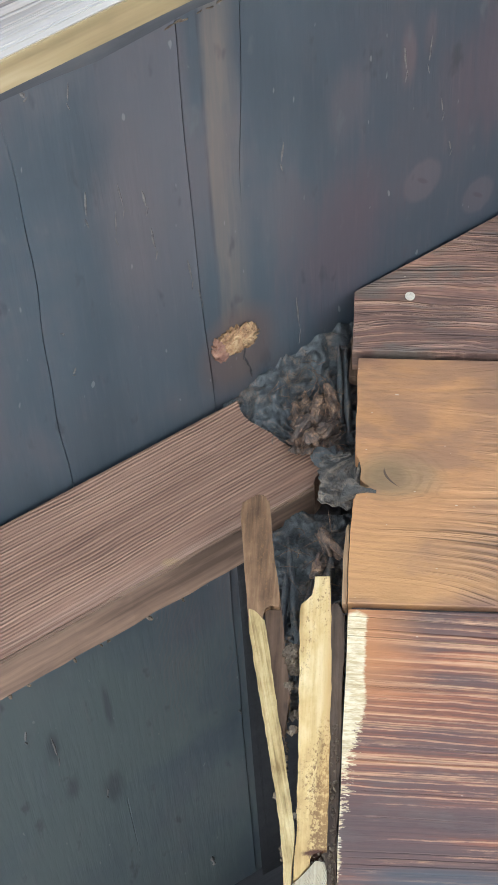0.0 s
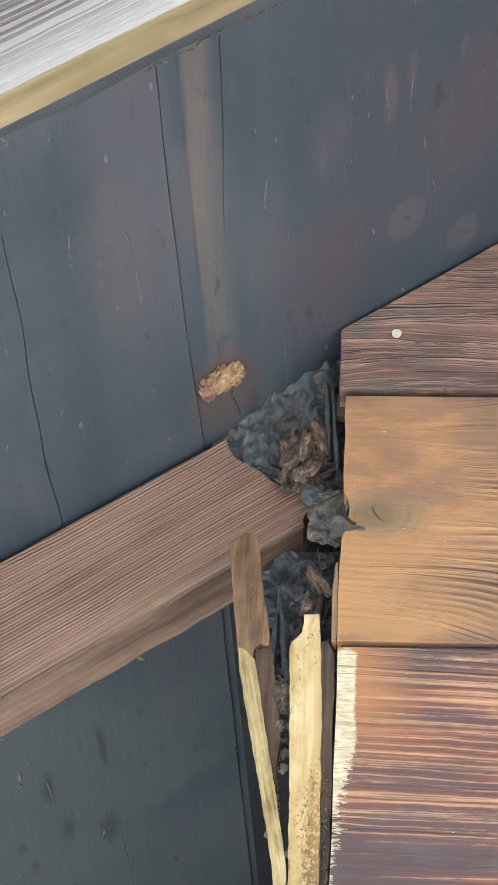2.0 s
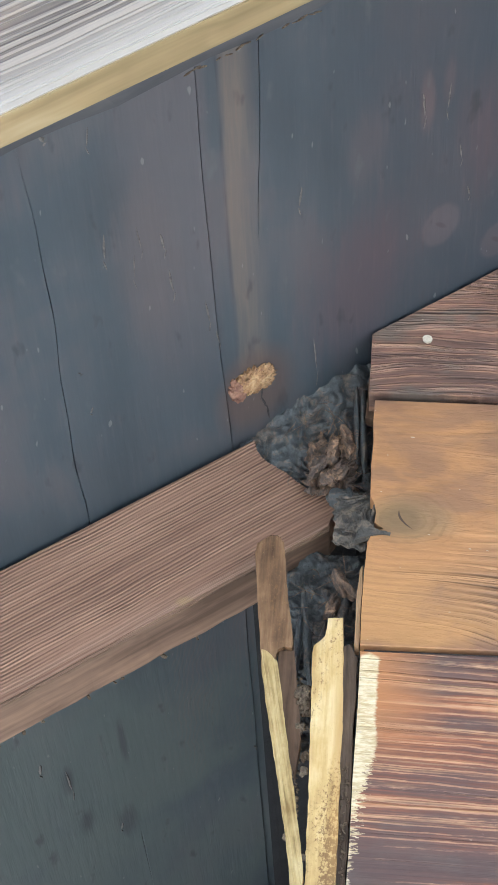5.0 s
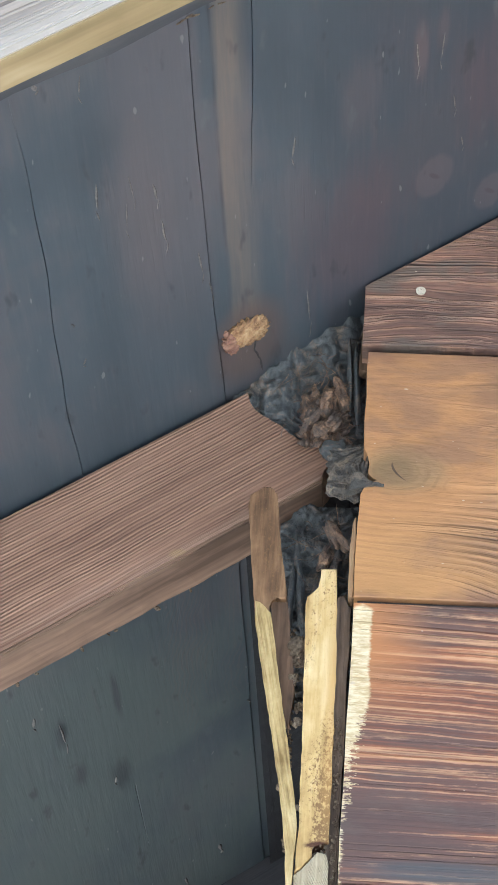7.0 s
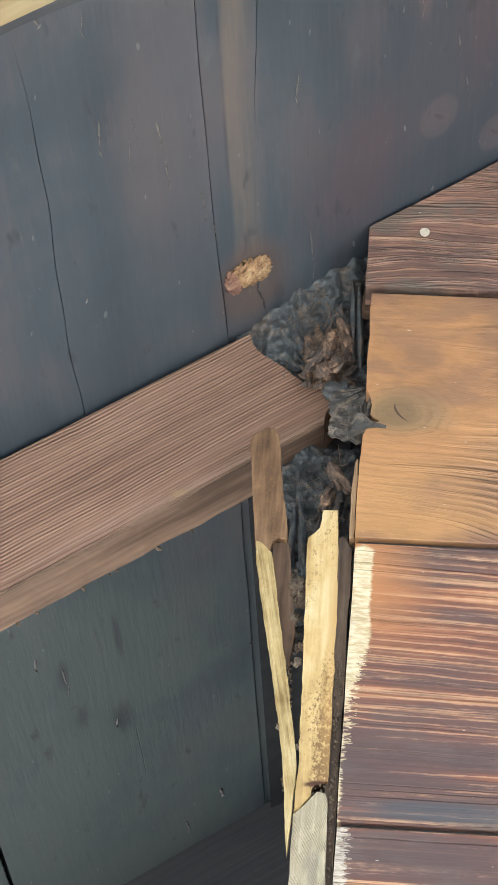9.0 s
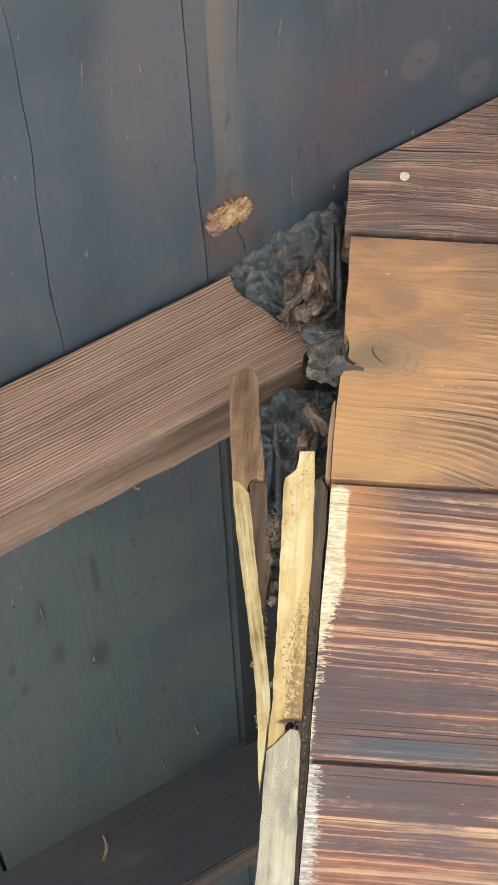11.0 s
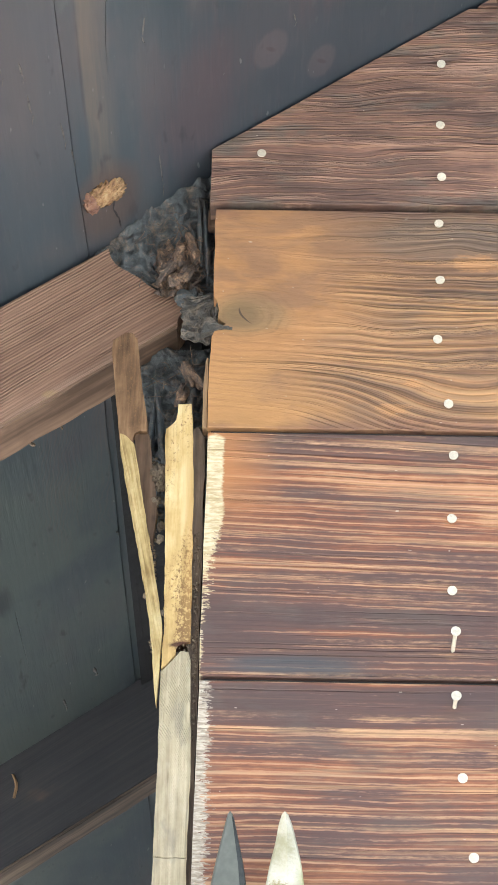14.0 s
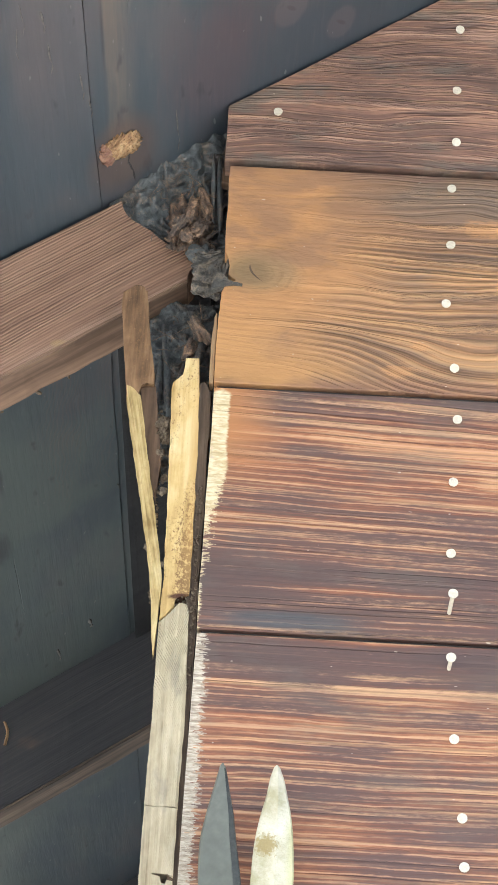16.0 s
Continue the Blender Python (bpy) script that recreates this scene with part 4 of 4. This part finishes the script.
part("beam", slab(low_edge + broken + [(X_EAVE + 0.01, roof_z(X_EAVE + 0.01) + 0.0005)], 0.036, 0.075, 0.0007), M_RAFTER, corner_rafter)
part("underside", sloped(X_EAVE + 0.01, -0.0212, 0.0365, 0.0748, 0.0938, 0.0029, 0.0006, 61, 0.001, 60), M_UNDER, corner_rafter, "worn brown underside, shade in its colour")
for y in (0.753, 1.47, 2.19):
    rafter(y, M_RAFTER_DARK, -0.005, "dark rafter with a brown underside", int(y * 10), 0.105)
bm, rnd = bmesh.new(), random.Random(44)
for x in (-0.222, -0.199, -0.176, -0.152, -0.138, -0.134, -0.112, -0.186, -0.094):
    r = rnd.uniform(0.0008, 0.002)
    m = Matrix.LocRotScale((x, 0.0755, roof_z(x) - 0.0975), Euler((rnd.random(), rnd.random() * 6, rnd.random())), (r * 1.6, r * 0.7, r))
    bmesh.ops.create_icosphere(bm, subdivisions=1, radius=1, matrix=m)
tagged(part("edge_chips", bm, M_CRUMB), "pale wood chips along a rafter's lower edge", "debris", kind="stuff")
bm, last = bmesh.new(), None
for k in range(9):
    t = k / 8
    c = Vector((-0.186 + 0.004 * t + 0.002 * math.sin(t * 4), 0.7505, 2.452 - 0.022 * t))
    ring = [bm.verts.new(c + Vector((0.0014 * math.cos(a), 0.0014 * math.sin(a), 0))) for a in (0, 1.57, 3.14, 4.71)]
    if last:
        for i in range(4):
            bm.faces.new((last[i], last[(i + 1) % 4], ring[(i + 1) % 4], ring[i]))
    last = ring
tagged(part("hanging_strand", bm, M_TANLATH), "pale curled strand stuck to a dark rafter", "strand")

# ---- long side wall behind the corner ----
bm = slab([(-0.006, 0), (0.03, 0), (0.03, roof_z(0.03) - 0.003), (-0.006, roof_z(-0.006) - 0.003)], 0.085, Y_BACK - 0.1, 0)
tagged(part("wall_west", bm, M_SHEATH), "dark timber side wall under the eave", "wall", kind="structure")
bm = slab([(-0.0205, 0), (-0.0065, 0), (-0.0065, roof_z(-0.0065) - 0.004), (-0.0205, roof_z(-0.0205) - 0.004)], 0.079, 0.12, 0)
tagged(part("corner_post", bm, M_SHEATH), "dark corner post inside the broken corner", "post")

tagged(part("wall_plate", sloped(-0.0745, -0.004, 0.09, 0.745, -0.001, 0.012, 0.0006, 31, 0.001, 12), M_PLATE), "black timber plate between rafters at the wall head", "plate")

bm = slab([(W_END - 0.036, 0), (W_END, 0), (W_END, roof_z(0) - 0.003), (W_END - 0.036, roof_z(0) - 0.003)], 0.051, Y_BACK - 0.1, 0)
tagged(part("wall_east", bm, M_SHEATH), "dark timber side wall", "wall", kind="structure")
bm = slab([(0, 0), (W_END, 0), (W_END, roof_z(0) - 0.004), (RIDGE_X, roof_z(RIDGE_X) - 0.004), (0, roof_z(0) - 0.004)], Y_BACK - 0.099, Y_BACK - 0.07, 0)
tagged(part("wall_south", bm, M_SHEATH), "dark timber back wall", "wall", kind="structure")

# ---- broken corner trim ----
trim = tagged(new("corner_trim"), "pale corner trim split and broken away near its top", "trim board")
part("lower_length", slab(jitter_outline([(-0.0226, 0.0), (-0.0034, 0.0), (-0.0032, 2.0885), (-0.0068, 2.0888), (-0.0072, 2.0862), (-0.0098, 2.087), (-0.0105, 2.0908), (-0.0152, 2.0916), (-0.0152, 2.0926), (-0.0098, 2.0922), (-0.0066, 2.0925), (-0.0032, 2.0908), (-0.0033, 2.1298), (-0.009, 2.1301), (-0.015, 2.1296), (-0.0218, 2.1304)], 0.007, 0.0003, 20), 0.004, 0.024, 0.0002), M_GREY, trim, "greyed sawn lower length")
part("middle_length", slab(jitter_outline([(-0.0219, 2.1309), (-0.015, 2.1301), (-0.009, 2.1306), (-0.0033, 2.1303), (-0.0028, 2.187), (-0.0046, 2.2475), (-0.006, 2.2528), (-0.0105, 2.2536), (-0.0135, 2.2495), (-0.016, 2.2462), (-0.0185, 2.2425), (-0.0218, 2.2408), (-0.0213, 2.185)], 0.007, 0.0003, 21), 0.004, 0.024, 0.0006), M_GREY, trim, "greyed sawn length above a hairline crack")
part("upper_stub", slab(jitter_outline([(-0.0216, 2.2425), (-0.0184, 2.2440), (-0.0160, 2.2480), (-0.0132, 2.2512), (-0.0136, 2.2568), (-0.0088, 2.2588), (-0.0052, 2.2592), (-0.0056, 2.30), (-0.0063, 2.36), (-0.0082, 2.402), (-0.0090, 2.4160), (-0.0172, 2.4156), (-0.0174, 2.4035), (-0.0205, 2.4018), (-0.0238, 2.3985), (-0.0246, 2.3935), (-0.0236, 2.37), (-0.022, 2.326), (-0.0205, 2.27)], 0.005, 0.00035, 22), 0.004, 0.022), M_RAW, trim, "freshly split yellow stub")
lean = lambda x, z: 0.006 * max(0.0, (z - 2.25) / 0.2)
part("splinter", slab(jitter_outline([(-0.0236, 2.2195), (-0.0222, 2.2400), (-0.0215, 2.2668), (-0.0285, 2.310), (-0.0368, 2.3546), (-0.0428, 2.3885), (-0.0466, 2.3915), (-0.0488, 2.3945), (-0.0519, 2.3955), (-0.0512, 2.385), (-0.0424, 2.341), (-0.0318, 2.287), (-0.0272, 2.2560), (-0.0254, 2.236)], 0.005, 0.00035, 23), 0.001, 0.010, 0.001, lean), M_SPLINT, trim, "long pale splinter leaning away")
part("inner_lath", slab(jitter_outline([(-0.0432, 2.398), (-0.0425, 2.3875), (-0.0372, 2.356), (-0.034, 2.338), (-0.0295, 2.322), (-0.0275, 2.345), (-0.0308, 2.372), (-0.0345, 2.3985)], 0.006, 0.0003, 28), 0.0065, 0.014, 0.0006, lean), M_LATH, trim, "brown lath behind the splinter, shade in its colour")
part("splinter_top", slab(jitter_outline([(-0.0521, 2.3925), (-0.0489, 2.3915), (-0.0468, 2.3885), (-0.0442, 2.3865), (-0.0436, 2.3962), (-0.0405, 2.3985), (-0.0355, 2.3975), (-0.0352, 2.402), (-0.0415, 2.440), (-0.0440, 2.4640), (-0.0468, 2.4652), (-0.0482, 2.468), (-0.0522, 2.4680), (-0.0535, 2.4645), (-0.0588, 2.4625), (-0.0596, 2.455), (-0.0560, 2.425)], 0.006, 0.0003, 24), 0.0015, 0.011, 0.001, lean), M_BROWN, trim, "brown stained end of the splinter")
part("batten", slab(jitter_outline([(-0.0066, 0.0), (-0.0010, 0.0), (-0.0004, 2.05), (-0.0003, 2.3945), (-0.0025, 2.3950), (-0.0040, 2.4020), (-0.0085, 2.4005), (-0.0075, 2.36), (-0.0066, 2.25)], 0.012, 0.0004, 25), 0.0075, 0.0205), M_DARK, trim, "dark dirty batten behind the trim")

# ---- matted dark debris in the gap ----
nest = tagged(new("debris_clump"), "dark crumpled matted debris stuffed in the broken corner", "debris")


def mat_sheet(x0, x1, low, high, depth, centre, seed, amp=0.005, nx=110, nz=110, thick=0.004, hem=0.0):
    """A crumpled sheet of matted web: folds run outward from centre; low, high: its lower and upper edge over x; depth(x, z): its y."""
    bm, front, back = bmesh.new(), [], []
    cx, cz = centre
    for i in range(nx + 1):
        x = x0 + (x1 - x0) * i / nx
        rows = [[], []]
        for k in range(nz + 1):
            s = k / nz
            rag = hem * noise.noise(Vector((x * 260, s * 3, seed)))
            zz = low(x) + (high(x) - low(x)) * s + rag * abs(2 * s - 1)
            xx = x + hem * noise.noise(Vector((seed, zz * 260, 4.0))) * abs(2 * i / nx - 1)
            turn, far = math.atan2(zz - cz, xx - cx), math.hypot(zz - cz, xx - cx)
            warp = noise.noise(Vector((xx * 70, zz * 70, seed))) * 1.4
            q = Vector((turn * 3.2 + warp, far * 34, seed))
            fold = 1 - 2 * abs(noise.noise(q))
            small = 1 - 2 * abs(noise.noise(Vector((turn * 7 + warp * 1.5, far * 90, seed + 5))))
            lump_ = noise.noise(Vector((xx * 150, zz * 150, seed + 9)))
            grit_ = noise.noise(Vector((xx * 620, zz * 520, seed + 2)))
            d = amp * (0.75 * (fold - 0.4) + 0.35 * (small - 0.4) + 0.6 * lump_ + 0.12 * grit_)
            y = depth(xx, zz) - d
            rows[0].append(bm.verts.new((xx, y, zz - d * 0.4)))
            rows[1].append(bm.verts.new((xx, y + thick, zz + thick * 0.5)))
        front.append(rows[0]), back.append(rows[1])
    for i in range(nx):
        for k in range(nz):
            bm.faces.new((front[i][k], front[i + 1][k], front[i + 1][k + 1], front[i][k + 1])).smooth = True
            bm.faces.new((back[i][k], back[i][k + 1], back[i + 1][k + 1], back[i + 1][k])).smooth = True
    for i in range(nx):
        bm.faces.new((front[i][0], back[i][0], back[i + 1][0], front[i + 1][0]))
        bm.faces.new((front[i][nz], front[i + 1][nz], back[i + 1][nz], back[i][nz]))
    for k in range(nz):
        bm.faces.new((front[0][k], front[0][k + 1], back[0][k + 1], back[0][k]))
        bm.faces.new((front[nx][k], back[nx][k], back[nx][k + 1], front[nx][k + 1]))
    return bm


part("upper_mat", mat_sheet(-0.076, 0.0055, lambda x: 2.500, lambda x: roof_z(x) + 0.006, lambda x, z: 0.044 - 0.22 * max(0.0, z - 2.52) * ease((x + 0.074) / 0.03) * ease((0.008 - x) / 0.02), (-0.022, 2.520), 5.0, 0.008), M_MEMB, nest)
part("fibre_core", mat_sheet(-0.036, -0.0075, lambda x: 2.508 + 14 * (x + 0.022) ** 2, lambda x: 2.548 - 26 * (x + 0.021) ** 2, lambda x, z: 0.0325 - 0.1 * max(0.0, z - 2.52), (-0.03, 2.50), 8.0, 0.0075, 70, 90, 0.006, 0.006), M_FIBRE, nest, "brown fibrous core")
for x, y, z, rx, rz, turn in ((-0.0292, 0.026, 2.5245, 0.003, 0.0065, 25), (-0.0234, 0.025, 2.517, 0.0035, 0.005, -10), (-0.0207, 0.025, 2.534, 0.003, 0.006, 15), (-0.013, 0.026, 2.541, 0.0026, 0.009, -18), (-0.0165, 0.025, 2.521, 0.003, 0.005, 30)):
    part("fibre_lobe", lump((x, y, z), (rx, 0.004, rz), 0.9, z * 90, 260, 4, (0, turn, 0)), M_FIBRE, nest)
for x, z, w, h, turn, seed in ((-0.0085, 2.556, 0.0016, 0.023, -3, 12.0), (-0.0045, 2.5525, 0.002, 0.026, -4, 14.0)):
    part("fold", lump((x, 0.030, z), (w, 0.005, h), 0.35, seed, 110, 4, (0, turn, 0)), M_MEMB, nest)
part("under_fold", lump((-0.012, 0.031, 2.506), (0.009, 0.006, 0.006), 0.5, 16.0, 140, 4, (0, 8, 0)), M_MEMB, nest)
part("wood_chip", slab(jitter_outline([(-0.0035, 2.556), (0.0012, 2.555), (0.0012, 2.585), (-0.0025, 2.584)], 0.005, 0.0004, 81), 0.0215, 0.029, 0.0004), M_LATH, nest, "brown sliver of wood in the web")
part("hooked_mat", mat_sheet(-0.0175, 0.0062, lambda x: 2.463 + 0.35 * max(0.0, -0.004 - x), lambda x: 2.4985 - 0.12 * abs(x + 0.004), lambda x, z: 0.013 - 0.2 * max(0.0, x), (0.006, 2.50), 17.0, 0.0035, 70, 80, 0.005, 0.004), M_FLAP, nest, "grey-brown torn flap")
part("hook", slab(jitter_outline([(-0.005, 2.4635), (0.004, 2.4650), (0.0095, 2.4660), (0.0142, 2.4656), (0.0144, 2.4668), (0.009, 2.4674), (0.005, 2.4688), (0.0015, 2.475), (-0.003, 2.476)], 0.0025, 0.0004, 19), -0.0022, 0.004, 0.0009, lambda x, z: 0.35 * max(0.0, 0.006 - x)), M_FLAP, nest, "pointed corner of the torn flap")
part("hem", lump((0.0042, 0.004, 2.481), (0.0009, 0.002, 0.010), 0.6, 20.0, 260, 4, (0, 10, 0)), M_FLAP, nest)
part("lower_mat", mat_sheet(-0.044, 0.004, lambda x: 2.352 + 4 * max(0.0, -0.034 - x), lambda x: 2.484, lambda x, z: 0.056 - 0.1 * max(0.0, 2.42 - z), (-0.02, 2.60), 21.0, 0.008, 100, 130), M_MEMB, nest)
for x, z, w, h, turn, seed in ((-0.0295, 2.419, 0.0022, 0.027, -6, 22.0), (-0.0345, 2.412, 0.0018, 0.022, 2, 23.0), (-0.0235, 2.405, 0.0018, 0.02, 8, 24.0), (-0.012, 2.43, 0.0025, 0.016, 12, 26.0)):
    part("lower_fold", lump((x, 0.038, z), (w, 0.005, h), 0.45, seed, 110, 4, (0, turn, 0)), M_MEMB, nest)
part("fibre_tuft", lump((-0.0105, 0.030, 2.449), (0.0035, 0.005, 0.010), 0.6, 25.0, 160, 4, (0, -35, 0)), M_FIBRE, nest, "brown fibrous tuft")
part("fibre_tuft", lump((-0.0165, 0.033, 2.438), (0.003, 0.005, 0.007), 0.6, 27.0, 160, 4, (0, 20, 0)), M_FIBRE, nest, "brown fibrous tuft")

bm, rnd = bmesh.new(), random.Random(15)
for k in range(90):
    low = k % 3 == 0
    c = Vector((rnd.gauss(-0.018, 0.006), 0.028, rnd.uniform(2.40, 2.455))) if low else Vector((rnd.gauss(-0.021, 0.01), 0.024, rnd.gauss(2.54, 0.014)))
    step, last = Vector((rnd.uniform(-1, 1), rnd.uniform(-0.2, 0.2), rnd.uniform(-1, 1))).normalized() * rnd.uniform(0.0012, 0.003), None
    for i in range(6):
        r = 0.00035 * math.sin(math.pi * (i + 0.4) / 5.8)
        ring = [bm.verts.new(c + Vector((r * math.cos(a), r * math.sin(a) * 0.5, r * math.sin(a)))) for a in (0.3, 2.4, 4.5)]
        if last:
            for j in range(3):
                bm.faces.new((last[j], last[(j + 1) % 3], ring[(j + 1) % 3], ring[j]))
        last = ring
        step = (step + Vector((rnd.uniform(-1, 1), rnd.uniform(-0.3, 0.6), rnd.uniform(-1, 1))) * 0.0009)
        c = c + step
tagged(part("strand_tangle", bm, M_FIBRE, nest, "loose brown strands"), kind="stuff")

bm, rnd = bmesh.new(), random.Random(5)
for k in range(320):
    zz = rnd.uniform(2.19, 2.40)
    side = rnd.random()
    if side < 0.45:
        c = (rnd.uniform(-0.0048, -0.0014), rnd.uniform(0.0055, 0.008), rnd.uniform(2.2, 2.33))
    elif side < 0.85:
        zz = rnd.uniform(2.26, 2.39)
        c = (-0.026 - 0.003 * rnd.random() - (zz - 2.26) * 0.03, rnd.uniform(0.01, 0.03), zz)
    else:
        c = (rnd.uniform(-0.014, -0.006), rnd.uniform(0.004, 0.02), rnd.uniform(2.252, 2.259))
    r = rnd.uniform(0.0004, 0.0013)
    m = Matrix.LocRotScale(c, Euler((rnd.random() * 6, rnd.random() * 6, 0)), (r, r * rnd.uniform(0.5, 1), r * rnd.uniform(0.5, 1.3)))
    bmesh.ops.create_icosphere(bm, subdivisions=1, radius=1, matrix=m)
for c, r in (((-0.0275, 0.010, 2.371), 0.0042), ((-0.0262, 0.011, 2.364), 0.003), ((-0.0285, 0.011, 2.352), 0.0026), ((-0.0245, 0.009, 2.335), 0.0022), ((-0.0252, 0.006, 2.325), 0.002), ((-0.0318, 0.004, 2.288), 0.0016), ((-0.0225, 0.003, 2.276), 0.0015)):
    blob = lump(c, (r * 0.8, r * 0.6, r), 1.2, c[2] * 50, 700, 4)
    me = bpy.data.meshes.new("tmp")
    blob.to_mesh(me), blob.free()
    bm.from_mesh(me)
    bpy.data.meshes.remove(me)
tagged(part("wood_crumbs", bm, M_CRUMB), "crumbled wood and dirt lodged in the split trim", "debris", kind="stuff")

# ---- long-handled shears leaning on the wall ----
shears = tagged(new("pole_shears"), "long-handled shears with two pointed open steel blades", "shears")


def smooth_rows(rows, n):
    """The rows with n - 1 more between each two, on a smooth curve."""
    out = []
    for i in range(len(rows) - 1):
        p0, p1, p2, p3 = rows[max(0, i - 1)], rows[i], rows[i + 1], rows[min(len(rows) - 1, i + 2)]
        for k in range(n):
            t = k / n
            out.append(tuple(b + 0.5 * t * (c - a + t * (2 * a - 5 * b + 4 * c - d + t * (3 * (b - c) + d - a))) for a, b, c, d in zip(p0, p1, p2, p3)))
    return out + [rows[-1]]


def blade(tip, edges, mat, label, bulge, ridge):
    """edges: (below the tip, left x, right x); ridge: where across the blade its facets meet, 0 to 1."""
    bm, rings = bmesh.new(), []
    for d, a, b in smooth_rows(edges, 4):
        h, y = (b - a) / 2, -0.031
        k, rim = bulge * min(1.0, h / 0.006), min(0.0009, h * 0.4)
        rings.append([bm.verts.new(p) for p in ((a, y + 0.0014, tip - d), (a + rim, y, tip - d), (a + (b - a) * ridge, y - k, tip - d), (b - rim, y + 0.0004, tip - d), (b, y + 0.002, tip - d), ((a + b) / 2, y + 0.004, tip - d))])
    for p, q in zip(rings, rings[1:]):
        for i in range(6):
            bm.faces.new((p[i], p[(i + 1) % 6], q[(i + 1) % 6], q[i]))
    bm.faces.new(rings[-1][::-1]), bm.faces.new(rings[0])
    return part("blade", bm, mat, shears, label)


LEFT = [(0.0, 0.0200, 0.0211), (0.0008, 0.0193, 0.0218), (0.003, 0.0187, 0.0225), (0.0075, 0.0177, 0.0235), (0.02, 0.0150, 0.0262), (0.03, 0.0129, 0.0283), (0.0425, 0.0108, 0.0301), (0.055, 0.0106, 0.0322), (0.068, 0.0112, 0.0342), (0.1, 0.0150, 0.0385), (0.15, 0.0235, 0.0440), (0.2, 0.0300, 0.0460)]
RIGHT = [(0.0, 0.0494, 0.0508), (0.0008, 0.0486, 0.0517), (0.003, 0.0478, 0.0526), (0.0075, 0.0466, 0.0543), (0.0175, 0.0450, 0.0567), (0.028, 0.0425, 0.0590), (0.04, 0.0404, 0.0606), (0.052, 0.0393, 0.0614), (0.066, 0.0388, 0.0618), (0.1, 0.0375, 0.0605), (0.15, 0.0335, 0.0545), (0.2, 0.0300, 0.0460)]
steel = blade(2.1452, LEFT, M_STEEL, "dull grey-green steel blade", 0.0006, 0.8)
blade(2.1456, RIGHT, M_PALE, "pale scuffed blade with dirt", 0.0016, 0.55)
bm, strip = bmesh.new(), []
for d, a, b in smooth_rows(LEFT[2:10], 4):
    w = (b - a) * 0.16
    strip.append([bm.verts.new((x, y, 2.1452 - d)) for x, y in ((b - w - 0.0004, -0.0316), (b - 0.0004, -0.0311), (b + 0.0001, -0.0292), (b - w, -0.0300))])
for p, q in zip(strip, strip[1:]):
    for i in range(4):
        bm.faces.new((p[i], p[(i + 1) % 4], q[(i + 1) % 4], q[i]))
bm.faces.new(strip[0]), bm.faces.new(strip[-1][::-1])
part("cutting_bevel", bm, M_BEVEL, steel, "dark ground bevel with a pale edge")
bm = bmesh.new()
bmesh.ops.create_cone(bm, cap_ends=True, segments=20, radius1=0.011, radius2=0.010, depth=0.014, matrix=Matrix.Translation((0.0365, -0.031, 1.955)) @ Matrix.Rotation(radians(90), 4, "X"))
part("pivot_bolt", bm, M_STEEL, shears)
bm = bmesh.new()
a, b = Vector((0.0365, -0.031, 1.965)), Vector((0.05, -0.16, 0.0))
q = (b - a).to_track_quat("Z", "Y").to_matrix().to_4x4()
bmesh.ops.create_cone(bm, cap_ends=True, segments=20, radius1=0.013, radius2=0.015, depth=(b - a).length, matrix=Matrix.Translation((a + b) / 2) @ q)
part("pole", bm, M_POLE, shears, "plain wooden pole")
